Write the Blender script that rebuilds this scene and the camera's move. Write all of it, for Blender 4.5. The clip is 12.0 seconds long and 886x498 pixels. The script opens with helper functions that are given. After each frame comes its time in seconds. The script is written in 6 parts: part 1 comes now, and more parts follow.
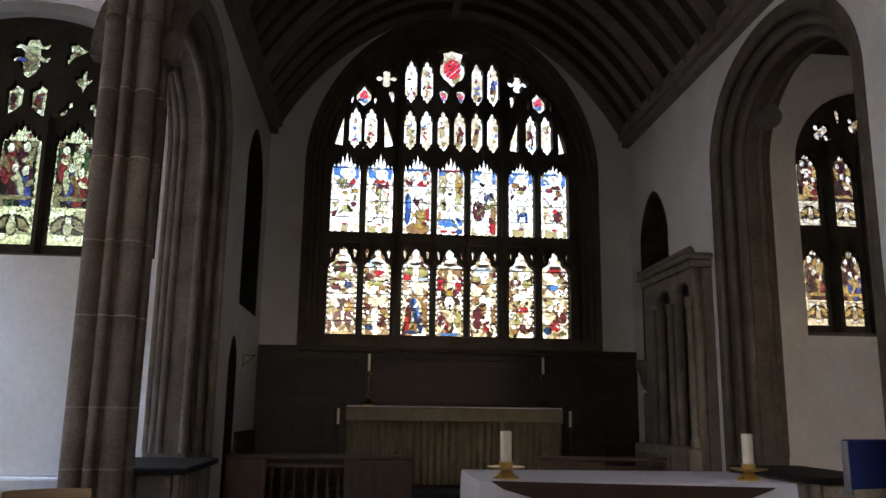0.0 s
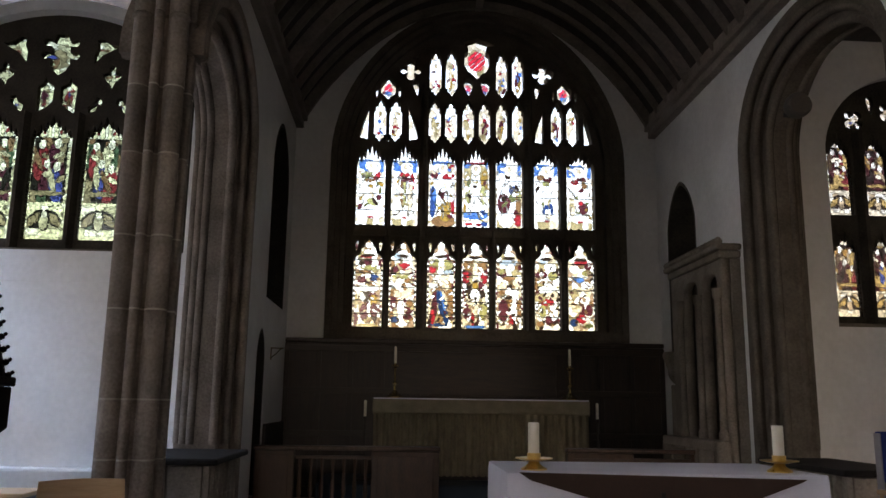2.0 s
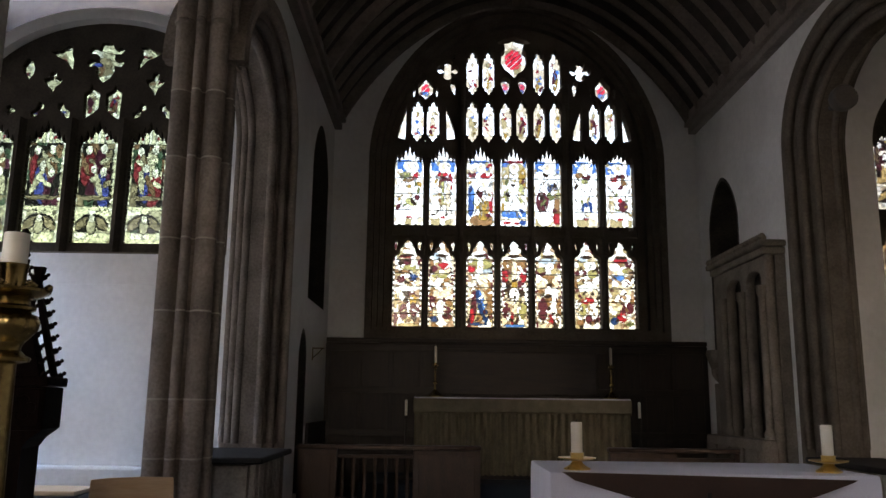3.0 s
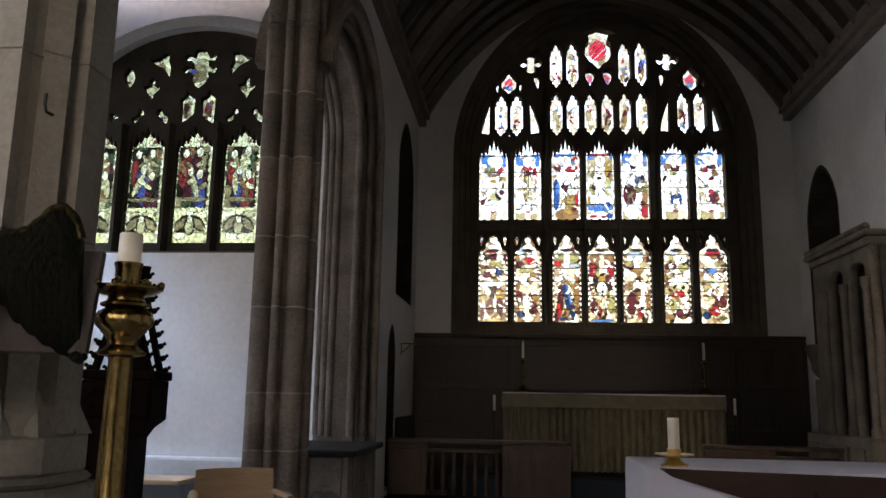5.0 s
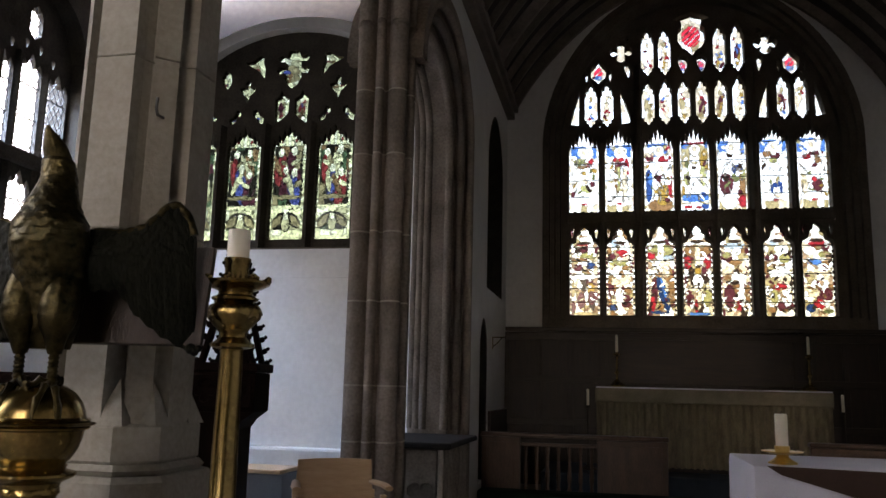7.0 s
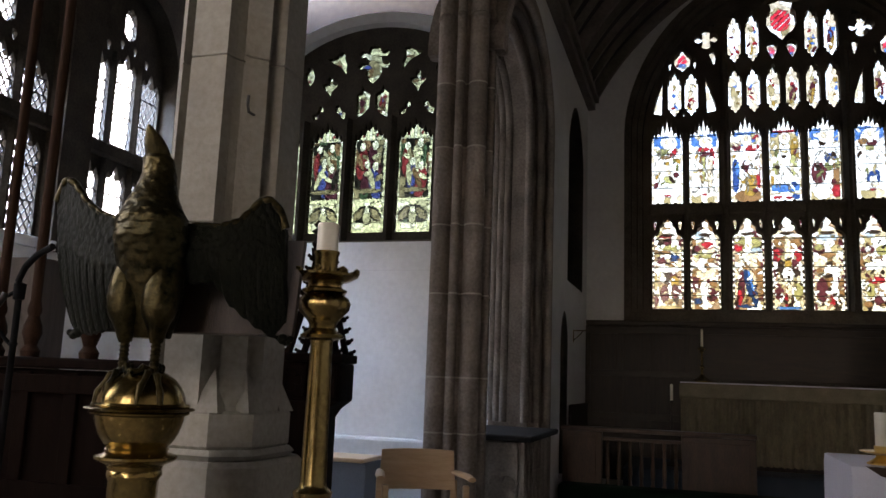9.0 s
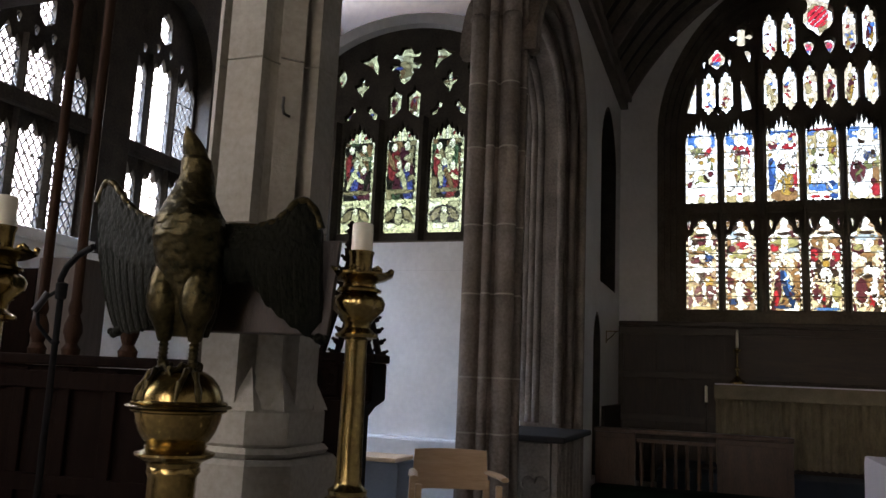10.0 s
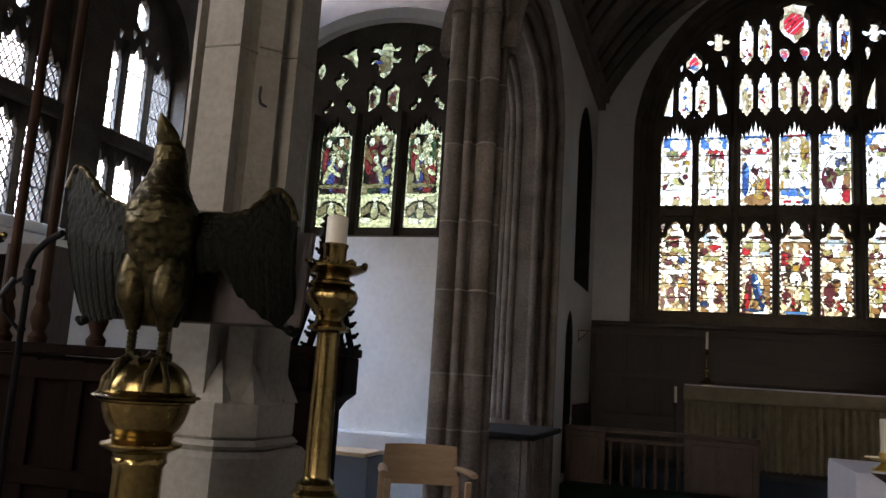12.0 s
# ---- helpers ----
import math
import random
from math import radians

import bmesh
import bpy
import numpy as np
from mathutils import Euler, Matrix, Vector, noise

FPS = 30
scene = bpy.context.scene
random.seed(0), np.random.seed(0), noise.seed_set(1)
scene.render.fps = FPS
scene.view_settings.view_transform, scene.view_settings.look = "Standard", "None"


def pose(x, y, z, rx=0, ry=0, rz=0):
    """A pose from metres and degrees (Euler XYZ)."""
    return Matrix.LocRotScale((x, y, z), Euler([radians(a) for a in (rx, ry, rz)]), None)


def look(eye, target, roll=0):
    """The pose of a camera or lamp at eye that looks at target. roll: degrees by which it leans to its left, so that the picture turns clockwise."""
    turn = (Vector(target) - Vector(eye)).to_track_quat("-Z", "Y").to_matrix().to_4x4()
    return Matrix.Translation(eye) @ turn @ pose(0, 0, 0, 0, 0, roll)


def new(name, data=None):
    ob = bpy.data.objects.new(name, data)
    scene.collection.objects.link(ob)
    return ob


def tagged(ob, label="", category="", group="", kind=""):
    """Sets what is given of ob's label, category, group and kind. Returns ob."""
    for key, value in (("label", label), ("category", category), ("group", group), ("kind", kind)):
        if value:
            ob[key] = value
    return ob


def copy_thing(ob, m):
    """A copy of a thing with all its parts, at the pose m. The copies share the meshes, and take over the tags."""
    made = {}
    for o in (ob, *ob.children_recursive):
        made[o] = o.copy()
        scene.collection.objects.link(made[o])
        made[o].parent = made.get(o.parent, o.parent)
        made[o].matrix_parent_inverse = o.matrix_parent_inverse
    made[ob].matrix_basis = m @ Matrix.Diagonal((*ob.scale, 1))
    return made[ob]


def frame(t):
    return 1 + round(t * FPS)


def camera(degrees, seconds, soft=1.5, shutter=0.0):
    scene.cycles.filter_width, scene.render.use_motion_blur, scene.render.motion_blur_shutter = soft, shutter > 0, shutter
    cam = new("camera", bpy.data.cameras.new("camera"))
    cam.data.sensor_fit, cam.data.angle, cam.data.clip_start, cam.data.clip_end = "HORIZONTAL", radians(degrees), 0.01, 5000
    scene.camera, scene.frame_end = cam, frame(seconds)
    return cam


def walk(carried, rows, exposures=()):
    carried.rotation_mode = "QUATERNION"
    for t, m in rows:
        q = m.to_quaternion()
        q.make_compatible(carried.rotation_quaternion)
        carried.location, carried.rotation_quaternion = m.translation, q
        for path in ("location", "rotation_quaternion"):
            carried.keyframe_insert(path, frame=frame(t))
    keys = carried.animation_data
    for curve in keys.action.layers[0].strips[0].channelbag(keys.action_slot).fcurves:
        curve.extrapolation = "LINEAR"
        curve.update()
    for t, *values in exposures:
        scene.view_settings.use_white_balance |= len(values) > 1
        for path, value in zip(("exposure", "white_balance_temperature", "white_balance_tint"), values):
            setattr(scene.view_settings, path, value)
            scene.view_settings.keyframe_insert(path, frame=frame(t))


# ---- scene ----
cam = camera(57.9, 12.0)
PATH = [
    (0, (0.005, 0.142, 1.356), (0.171, 2.095, 1.753), 0.8),
    (0.5, (0.005, 0.14, 1.352), (0.166, 2.095, 1.743), 0.8),
    (1, (0.001, 0.138, 1.357), (0.151, 2.095, 1.742), 0.7),
    (1.5, (-0.004, 0.136, 1.349), (0.125, 2.095, 1.731), 0.7),
    (2, (-0.005, 0.137, 1.35), (0.1, 2.098, 1.729), 0.8),
    (2.5, (-0.013, 0.128, 1.353), (0.053, 2.09, 1.732), 0.7),
    (3, (-0.02, 0.124, 1.354), (-0.009, 2.088, 1.729), 0.7),
    (3.5, (-0.03, 0.121, 1.354), (-0.077, 2.086, 1.726), 0.8),
    (5.5, (-0.069, 0.111, 1.347), (-0.309, 2.065, 1.702), 1.1),
    (6, (-0.078, 0.108, 1.347), (-0.366, 2.057, 1.695), 1.3),
    (6.5, (-0.092, 0.103, 1.344), (-0.437, 2.042, 1.689), 1.5),
    (7, (-0.101, 0.107, 1.342), (-0.51, 2.034, 1.685), 1.4),
    (9, (-0.126, 0.093, 1.34), (-0.722, 1.975, 1.659), 2.2),
    (9.5, (-0.131, 0.083, 1.336), (-0.772, 1.95, 1.656), 2.3),
    (10, (-0.135, 0.086, 1.337), (-0.804, 1.944, 1.654), 2.5),
    (10.5, (-0.133, 0.083, 1.336), (-0.807, 1.94, 1.65), 2.7),
    (11, (-0.137, 0.086, 1.337), (-0.803, 1.945, 1.649), 3.0),
    (11.5, (-0.135, 0.089, 1.332), (-0.779, 1.957, 1.641), 3.3),
    (12, (-0.134, 0.092, 1.334), (-0.745, 1.971, 1.645), 3.6),
]
walk(cam, [(t, look(eye, target, roll)) for t, eye, target, roll in PATH], [(0.0, 3.65, 7900, 18), (12.0, 3.68, 7900, 18)])

# ---- world and light ----
world = bpy.data.worlds.new("world")
scene.world = world
world.use_nodes = True
wn = world.node_tree.nodes
sky = wn.new("ShaderNodeTexSky")
sky.sky_type, sky.sun_disc = "NISHITA", False
sky.sun_elevation, sky.sun_rotation = radians(50), radians(150)
sky.air_density, sky.dust_density = 1.0, 6.0
world.node_tree.links.new(sky.outputs[0], wn["Background"].inputs[0])
wn["Background"].inputs[1].default_value = 0.15


def lamp(name, kind, energy, colour, m, size=None, angle=None):
    data = bpy.data.lights.new(name, kind)
    data.energy, data.color = energy, colour
    if size:
        data.shape, data.size, data.size_y = "RECTANGLE", size[0], size[1]
    if angle:
        data.angle = radians(angle)
    ob = new(name, data)
    ob.matrix_world = m
    return ob


lamp("sun", "SUN", 0.6, (1.0, 0.95, 0.88), look((9, -16, 22), (0, 0, 0)), angle=30)
SKY = (0.64, 0.82, 1.0)
lamp("sky_light_north", "AREA", 950, (0.42, 0.63, 1.0), look((-9.5, 6.2, 8.6), (-4.2, 6.6, 2.2)), (4.5, 3.0))
lamp("window_light_south", "AREA", 0.9, (1.0, 0.97, 0.93), look((9.25, -1.5, 4.0), (-1.0, 4.5, 1.5)), (2.4, 2.2))
lamp("window_light_aisle", "AREA", 2.4, SKY, look((-5.98, 0.4, 3.9), (0.5, 4.0, 1.0)), (2.2, 2.2))
lamp("window_light_nave", "AREA", 2.9, (1.0, 0.97, 0.92), look((-2.0, -5.7, 4.2), (-1.5, 4, 1.2)), (2.4, 2.4))


# ---- materials ----
def principled(name):
    m = bpy.data.materials.new(name)
    m.use_nodes = True
    return m, m.node_tree.nodes, m.node_tree.links, m.node_tree.nodes["Principled BSDF"]


def surface(name, dark, light, rough=0.8, metal=0.0, grain=40, blotch=3, bump=0.15, stretch=(1, 1, 1), vary=0.0, spec=0.5, dirt=None, dirt_amount=0.3):
    """Two scales of noise between two colours, optional stains, fine relief, and a shift from piece to piece."""
    m, n, l, p = principled(name)
    co = n.new("ShaderNodeTexCoord")
    mp = n.new("ShaderNodeMapping")
    mp.inputs["Scale"].default_value = stretch
    l.new(co.outputs["Object"], mp.inputs[0])
    fine, broad = n.new("ShaderNodeTexNoise"), n.new("ShaderNodeTexNoise")
    fine.inputs["Scale"].default_value, fine.inputs["Detail"].default_value = grain, 6
    broad.inputs["Scale"].default_value, broad.inputs["Detail"].default_value = blotch, 4
    l.new(mp.outputs[0], fine.inputs[0]), l.new(mp.outputs[0], broad.inputs[0])
    mix = n.new("ShaderNodeMath")
    mix.operation = "MULTIPLY_ADD"
    mix.inputs[1].default_value = 0.45
    half = n.new("ShaderNodeMath")
    half.operation = "MULTIPLY"
    half.inputs[1].default_value = 0.55
    l.new(broad.outputs[0], half.inputs[0]), l.new(fine.outputs[0], mix.inputs[0]), l.new(half.outputs[0], mix.inputs[2])
    ramp = n.new("ShaderNodeValToRGB")
    ramp.color_ramp.elements[0].position, ramp.color_ramp.elements[1].position = 0.32, 0.68
    ramp.color_ramp.elements[0].color, ramp.color_ramp.elements[1].color = (*dark, 1), (*light, 1)
    l.new(mix.outputs[0], ramp.inputs[0])
    out = ramp.outputs[0]
    if dirt:
        st = n.new("ShaderNodeTexNoise")
        st.inputs["Scale"].default_value, st.inputs["Detail"].default_value = 1.3, 8
        l.new(co.outputs["Object"], st.inputs[0])
        sr = n.new("ShaderNodeMapRange")
        sr.inputs[1].default_value, sr.inputs[2].default_value, sr.inputs[4].default_value = 0.5, 0.75, dirt_amount
        l.new(st.outputs[0], sr.inputs[0])
        mx = n.new("ShaderNodeMix")
        mx.data_type = "RGBA"
        mx.inputs["B"].default_value = (*dirt, 1)
        l.new(sr.outputs[0], mx.inputs["Factor"]), l.new(out, mx.inputs["A"])
        out = mx.outputs["Result"]
    if vary:
        info = n.new("ShaderNodeObjectInfo")
        mr = n.new("ShaderNodeMapRange")
        mr.inputs[3].default_value, mr.inputs[4].default_value = 1 - vary, 1 + vary
        l.new(info.outputs["Random"], mr.inputs[0])
        hs = n.new("ShaderNodeHueSaturation")
        l.new(mr.outputs[0], hs.inputs["Value"]), l.new(out, hs.inputs["Color"])
        out = hs.outputs[0]
    l.new(out, p.inputs["Base Color"])
    p.inputs["Metallic"].default_value = metal
    p.inputs["Specular IOR Level"].default_value = spec
    rr = n.new("ShaderNodeMapRange")
    rr.inputs[3].default_value, rr.inputs[4].default_value = max(rough - 0.1, 0.02), min(rough + 0.12, 1)
    l.new(fine.outputs[0], rr.inputs[0]), l.new(rr.outputs[0], p.inputs["Roughness"])
    if bump:
        b = n.new("ShaderNodeBump")
        b.inputs["Strength"].default_value, b.inputs["Distance"].default_value = bump, 0.02
        l.new(mix.outputs[0], b.inputs["Height"]), l.new(b.outputs[0], p.inputs["Normal"])
    return m


PLASTER = surface("white_plaster", (0.66, 0.66, 0.65), (0.80, 0.80, 0.79), 0.9, grain=18, blotch=1.6, bump=0.12, dirt=(0.55, 0.54, 0.52), dirt_amount=0.45, spec=0.2)
STONE = surface("brown_sandstone", (0.125, 0.103, 0.086), (0.31, 0.262, 0.222), 0.88, grain=45, blotch=4, bump=0.35, vary=0.22, dirt=(0.10, 0.08, 0.065), dirt_amount=0.5, spec=0.2)
PALE = surface("pale_limestone", (0.22, 0.205, 0.175), (0.36, 0.34, 0.30), 0.85, grain=40, blotch=3, bump=0.3, vary=0.10, dirt=(0.26, 0.22, 0.18), dirt_amount=0.45, spec=0.25)
TRACERY = surface("window_and_shaded_arch_stone", (0.08, 0.068, 0.055), (0.17, 0.145, 0.115), 0.9, grain=40, blotch=4, bump=0.3, spec=0.15)
LEAD = surface("lead_came", (0.03, 0.03, 0.03), (0.07, 0.07, 0.07), 0.7, bump=0.05)
IRON = surface("black_iron", (0.012, 0.012, 0.012), (0.03, 0.03, 0.03), 0.5, bump=0.05)
# Near-black stone for north wall, chapel tracery, reveals and monument recess.
DARKSTONE = surface("dark_stone", (0.03, 0.026, 0.021), (0.08, 0.068, 0.055), 0.92, grain=40, blotch=4, bump=0.3, spec=0.1)
RAILOAK = surface("rail_oak", (0.045, 0.023, 0.014), (0.11, 0.06, 0.036), 0.4, grain=30, blotch=4, bump=0.2, stretch=(3, 3, 0.8), vary=0.15)
OAK = surface("dark_oak", (0.011, 0.006, 0.004), (0.036, 0.020, 0.012), 0.5, grain=30, blotch=4, bump=0.2, stretch=(6, 6, 0.8), vary=0.15)
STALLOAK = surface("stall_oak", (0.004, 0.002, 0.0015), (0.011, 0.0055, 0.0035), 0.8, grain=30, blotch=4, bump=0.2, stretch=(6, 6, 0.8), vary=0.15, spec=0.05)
OAKH = surface("dark_oak_level", (0.012, 0.007, 0.004), (0.04, 0.023, 0.013), 0.45, grain=30, blotch=4, bump=0.2, stretch=(0.8, 6, 6), vary=0.15)
ROOFWOOD = surface("roof_boards", (0.024, 0.019, 0.016), (0.062, 0.05, 0.043), 0.75, grain=25, blotch=3, bump=0.2, stretch=(4, 1, 4), vary=0.2)
RIBWOOD = surface("roof_rib_oak", (0.12, 0.10, 0.085), (0.26, 0.22, 0.19), 0.6, grain=25, blotch=3, bump=0.2, vary=0.2)
BRASS = surface("aged_brass", (0.17, 0.118, 0.045), (0.42, 0.31, 0.125), 0.22, 1.0, grain=60, blotch=6, bump=0.06, dirt=(0.16, 0.10, 0.035), dirt_amount=0.6)
BRONZE = surface("dull_brass", (0.0025, 0.0038, 0.003), (0.014, 0.0145, 0.009), 0.62, 0.35, grain=55, blotch=7, bump=0.35, dirt=(0.005, 0.0075, 0.0055), dirt_amount=0.8, spec=0.15)
bn, bl = BRONZE.node_tree.nodes, BRONZE.node_tree.links
quill, qc, qm = bn.new("ShaderNodeTexVoronoi"), bn.new("ShaderNodeTexCoord"), bn.new("ShaderNodeMapping")
qm.inputs["Scale"].default_value = (1.0, 1.0, 0.55)
quill.inputs["Scale"].default_value = 80
qb = bn.new("ShaderNodeBump")
qb.inputs["Strength"].default_value, qb.inputs["Distance"].default_value = 0.4, 0.008
qb.invert = True
bl.new(qc.outputs["Object"], qm.inputs[0]), bl.new(qm.outputs[0], quill.inputs["Vector"]), bl.new(quill.outputs["Distance"], qb.inputs["Height"])
bl.new(bn["Bump"].outputs[0], qb.inputs["Normal"]), bl.new(qb.outputs[0], bn["Principled BSDF"].inputs["Normal"])
# Light brass blotches put the eagle's highlights into the colour.
HIGHLIT = surface("highlit_brass", (0.006, 0.007, 0.005), (0.11, 0.085, 0.038), 0.38, 1.0, grain=60, blotch=16, bump=0.35, dirt=(0.014, 0.018, 0.013), dirt_amount=0.75)
FLOOR = surface("floor_stone", (0.16, 0.15, 0.14), (0.30, 0.28, 0.26), 0.6, grain=25, blotch=2, bump=0.1, vary=0.15)
CARPET = surface("blue_grey_carpet", (0.035, 0.05, 0.07), (0.06, 0.08, 0.11), 0.95, grain=200, blotch=3, bump=0.3)
POLISHED = surface("polished_brass", (0.55, 0.38, 0.13), (0.80, 0.58, 0.22), 0.30, 1.0, grain=60, blotch=6, bump=0.05)
CLOTH = surface("white_linen", (0.66, 0.67, 0.78), (0.76, 0.77, 0.88), 0.9, grain=150, blotch=3, bump=0.1)
FRONTAL = surface("gold_green_damask", (0.11, 0.09, 0.055), (0.21, 0.175, 0.11), 0.8, grain=60, blotch=12, bump=0.15, stretch=(1, 1, 0.4))
BANNER = surface("dark_brown_cloth", (0.035, 0.018, 0.013), (0.06, 0.032, 0.022), 0.9, grain=90, blotch=5, bump=0.15)
WAX = surface("ivory_wax", (0.70, 0.66, 0.54), (0.82, 0.79, 0.68), 0.5, grain=20, blotch=4, bump=0.03)
BEECH = surface("pale_beech", (0.48, 0.30, 0.16), (0.62, 0.42, 0.25), 0.4, grain=14, blotch=3, bump=0.05, stretch=(1, 1, 8))
BLUE = surface("blue_fabric", (0.02, 0.04, 0.20), (0.03, 0.065, 0.30), 0.95, grain=150, blotch=5, bump=0.2)
BLACKPLASTIC = surface("black_plastic", (0.004, 0.004, 0.0045), (0.010, 0.010, 0.011), 0.75, bump=0.05, spec=0.1)


def stained(name, lines=0.5, low=0.55, bit=0.42):
    """Coloured glass that the sky shines through; each piece has its own colour, with brushwork and grime."""
    m = bpy.data.materials.new(name)
    m.use_nodes = True
    n, l = m.node_tree.nodes, m.node_tree.links
    n.clear()
    at = n.new("ShaderNodeAttribute")
    at.attribute_name = "tint"
    co = n.new("ShaderNodeTexCoord")
    tex = n.new("ShaderNodeTexNoise")
    tex.inputs["Scale"].default_value, tex.inputs["Detail"].default_value = 34, 5
    l.new(co.outputs["Object"], tex.inputs[0])
    mr = n.new("ShaderNodeMapRange")
    mr.inputs[1].default_value, mr.inputs[2].default_value, mr.inputs[3].default_value, mr.inputs[4].default_value = 0.34, 0.50, low, 1.0
    l.new(tex.outputs[0], mr.inputs[0])
    vor = n.new("ShaderNodeTexVoronoi")
    vor.feature = "DISTANCE_TO_EDGE"
    vor.inputs["Scale"].default_value = 24
    wob = n.new("ShaderNodeMix")
    wob.data_type = "RGBA"
    wob.inputs["Factor"].default_value = 0.06
    l.new(co.outputs["Object"], wob.inputs["A"]), l.new(tex.outputs["Color"], wob.inputs["B"]), l.new(wob.outputs["Result"], vor.inputs["Vector"])
    line = n.new("ShaderNodeMapRange")
    line.inputs[1].default_value, line.inputs[2].default_value, line.inputs[3].default_value = 0.02, 0.08, lines
    l.new(vor.outputs["Distance"], line.inputs[0])
    bits = n.new("ShaderNodeTexVoronoi")
    bits.inputs["Scale"].default_value = 30
    l.new(wob.outputs["Result"], bits.inputs["Vector"])
    tone = n.new("ShaderNodeSeparateColor")
    l.new(bits.outputs["Color"], tone.inputs[0])
    shade = n.new("ShaderNodeMapRange")
    shade.inputs[3].default_value, shade.inputs[4].default_value = bit, 1.05
    l.new(tone.outputs[0], shade.inputs[0])
    three = n.new("ShaderNodeMath")
    three.operation = "MULTIPLY"
    both = n.new("ShaderNodeMath")
    both.operation = "MULTIPLY"
    l.new(mr.outputs[0], both.inputs[0]), l.new(line.outputs[0], both.inputs[1])
    l.new(both.outputs[0], three.inputs[0]), l.new(shade.outputs[0], three.inputs[1])
    mul = n.new("ShaderNodeMix")
    mul.data_type, mul.blend_type = "RGBA", "MULTIPLY"
    mul.inputs["Factor"].default_value = 1.0
    l.new(at.outputs[0], mul.inputs["A"]), l.new(three.outputs[0], mul.inputs["B"])
    tr, gl, mx, out = n.new("ShaderNodeBsdfTransparent"), n.new("ShaderNodeBsdfGlossy"), n.new("ShaderNodeMixShader"), n.new("ShaderNodeOutputMaterial")
    gl.inputs["Roughness"].default_value = 0.15
    mx.inputs[0].default_value = 0.04
    l.new(mul.outputs["Result"], tr.inputs[0]), l.new(tr.outputs[0], mx.inputs[1]), l.new(gl.outputs[0], mx.inputs[2]), l.new(mx.outputs[0], out.inputs[0])
    return m


GLASS = {"bright": stained("bright_stained_glass", 0.55, 0.7, 0.55), "dusky": stained("dusky_stained_glass", 0.12, 0.5, 0.45), "brown": stained("brown_stained_glass", 0.25, 0.5, 0.4)}


# ---- helpers for meshes ----
def finish(name, bm, material, smooth=False):
    me = bpy.data.meshes.new(name)
    bm.normal_update()
    bm.to_mesh(me)
    bm.free()
    for mat in material if isinstance(material, (list, tuple)) else [material]:
        me.materials.append(mat)
    if smooth:
        for poly in me.polygons:
            poly.use_smooth = True
        me.set_sharp_from_angle(angle=radians(40))
    return me


def part(name, bm, material, parent=None, label="", smooth=False):
    """Links a bmesh as one mesh object, under a thing if given."""
    ob = new(name, finish(name, bm, material, smooth))
    ob.parent = parent
    if label:
        tagged(ob, label)
    return ob


def empty(name, label="", category="", group="", kind="", at=None):
    ob = new(name)
    if at is not None:
        ob.matrix_world = at
    return tagged(ob, label, category, group, kind)


def box(bm, x0, x1, y0, y1, z0, z1, bevel=0.0, m=None):
    vs = bmesh.ops.create_cube(bm, size=1.0)["verts"]
    for v in vs:
        v.co = Vector(((x0 + x1) / 2 + v.co.x * (x1 - x0), (y0 + y1) / 2 + v.co.y * (y1 - y0), (z0 + z1) / 2 + v.co.z * (z1 - z0)))
    if bevel:
        es = list({e for v in vs for e in v.link_edges})
        vs = list({v for f in bmesh.ops.bevel(bm, geom=es, offset=bevel, segments=2, affect="EDGES", profile=0.5)["faces"] for v in f.verts} | {v for v in vs if v.is_valid})
    if m is not None:
        for v in vs:
            v.co = m @ v.co
    return bm


def boxed(*a, **k):
    return box(bmesh.new(), *a, **k)


def lathe(bm, profile, cx=0.0, cy=0.0, seg=24, wobble=None):
    """Turns a profile of (radius, height) about an upright axis."""
    rings = []
    for r, z in profile:
        ring = []
        for k in range(seg):
            a = 2 * math.pi * k / seg
            rr = r * (wobble(a, z) if wobble else 1)
            ring.append(bm.verts.new((cx + rr * math.cos(a), cy + rr * math.sin(a), z)))
        rings.append(ring)
    for a, b in zip(rings, rings[1:]):
        for k in range(seg):
            bm.faces.new((a[k], a[(k + 1) % seg], b[(k + 1) % seg], b[k]))
    bm.faces.new(rings[0][::-1]), bm.faces.new(rings[-1])
    return bm


def prism(bm, pts, z0, z1, inset=0.0):
    """An upright prism over an outline in plan, its two ends drawn in by a small chamfer."""
    c = Vector((sum(p[0] for p in pts) / len(pts), sum(p[1] for p in pts) / len(pts)))
    def ring(z, s):
        out = []
        for p in pts:
            d = Vector(p) - c
            d = c + d * (1 - s / max(d.length, 1e-6))
            out.append(bm.verts.new((d.x, d.y, z)))
        return out
    rs = [ring(z0, inset), ring(z0 + inset, 0), ring(z1 - inset, 0), ring(z1, inset)] if inset else [ring(z0, 0), ring(z1, 0)]
    for a, b in zip(rs, rs[1:]):
        for k in range(len(pts)):
            bm.faces.new((a[k], a[(k + 1) % len(pts)], b[(k + 1) % len(pts)], b[k]))
    bm.faces.new(rs[0][::-1]), bm.faces.new(rs[-1])
    return bm


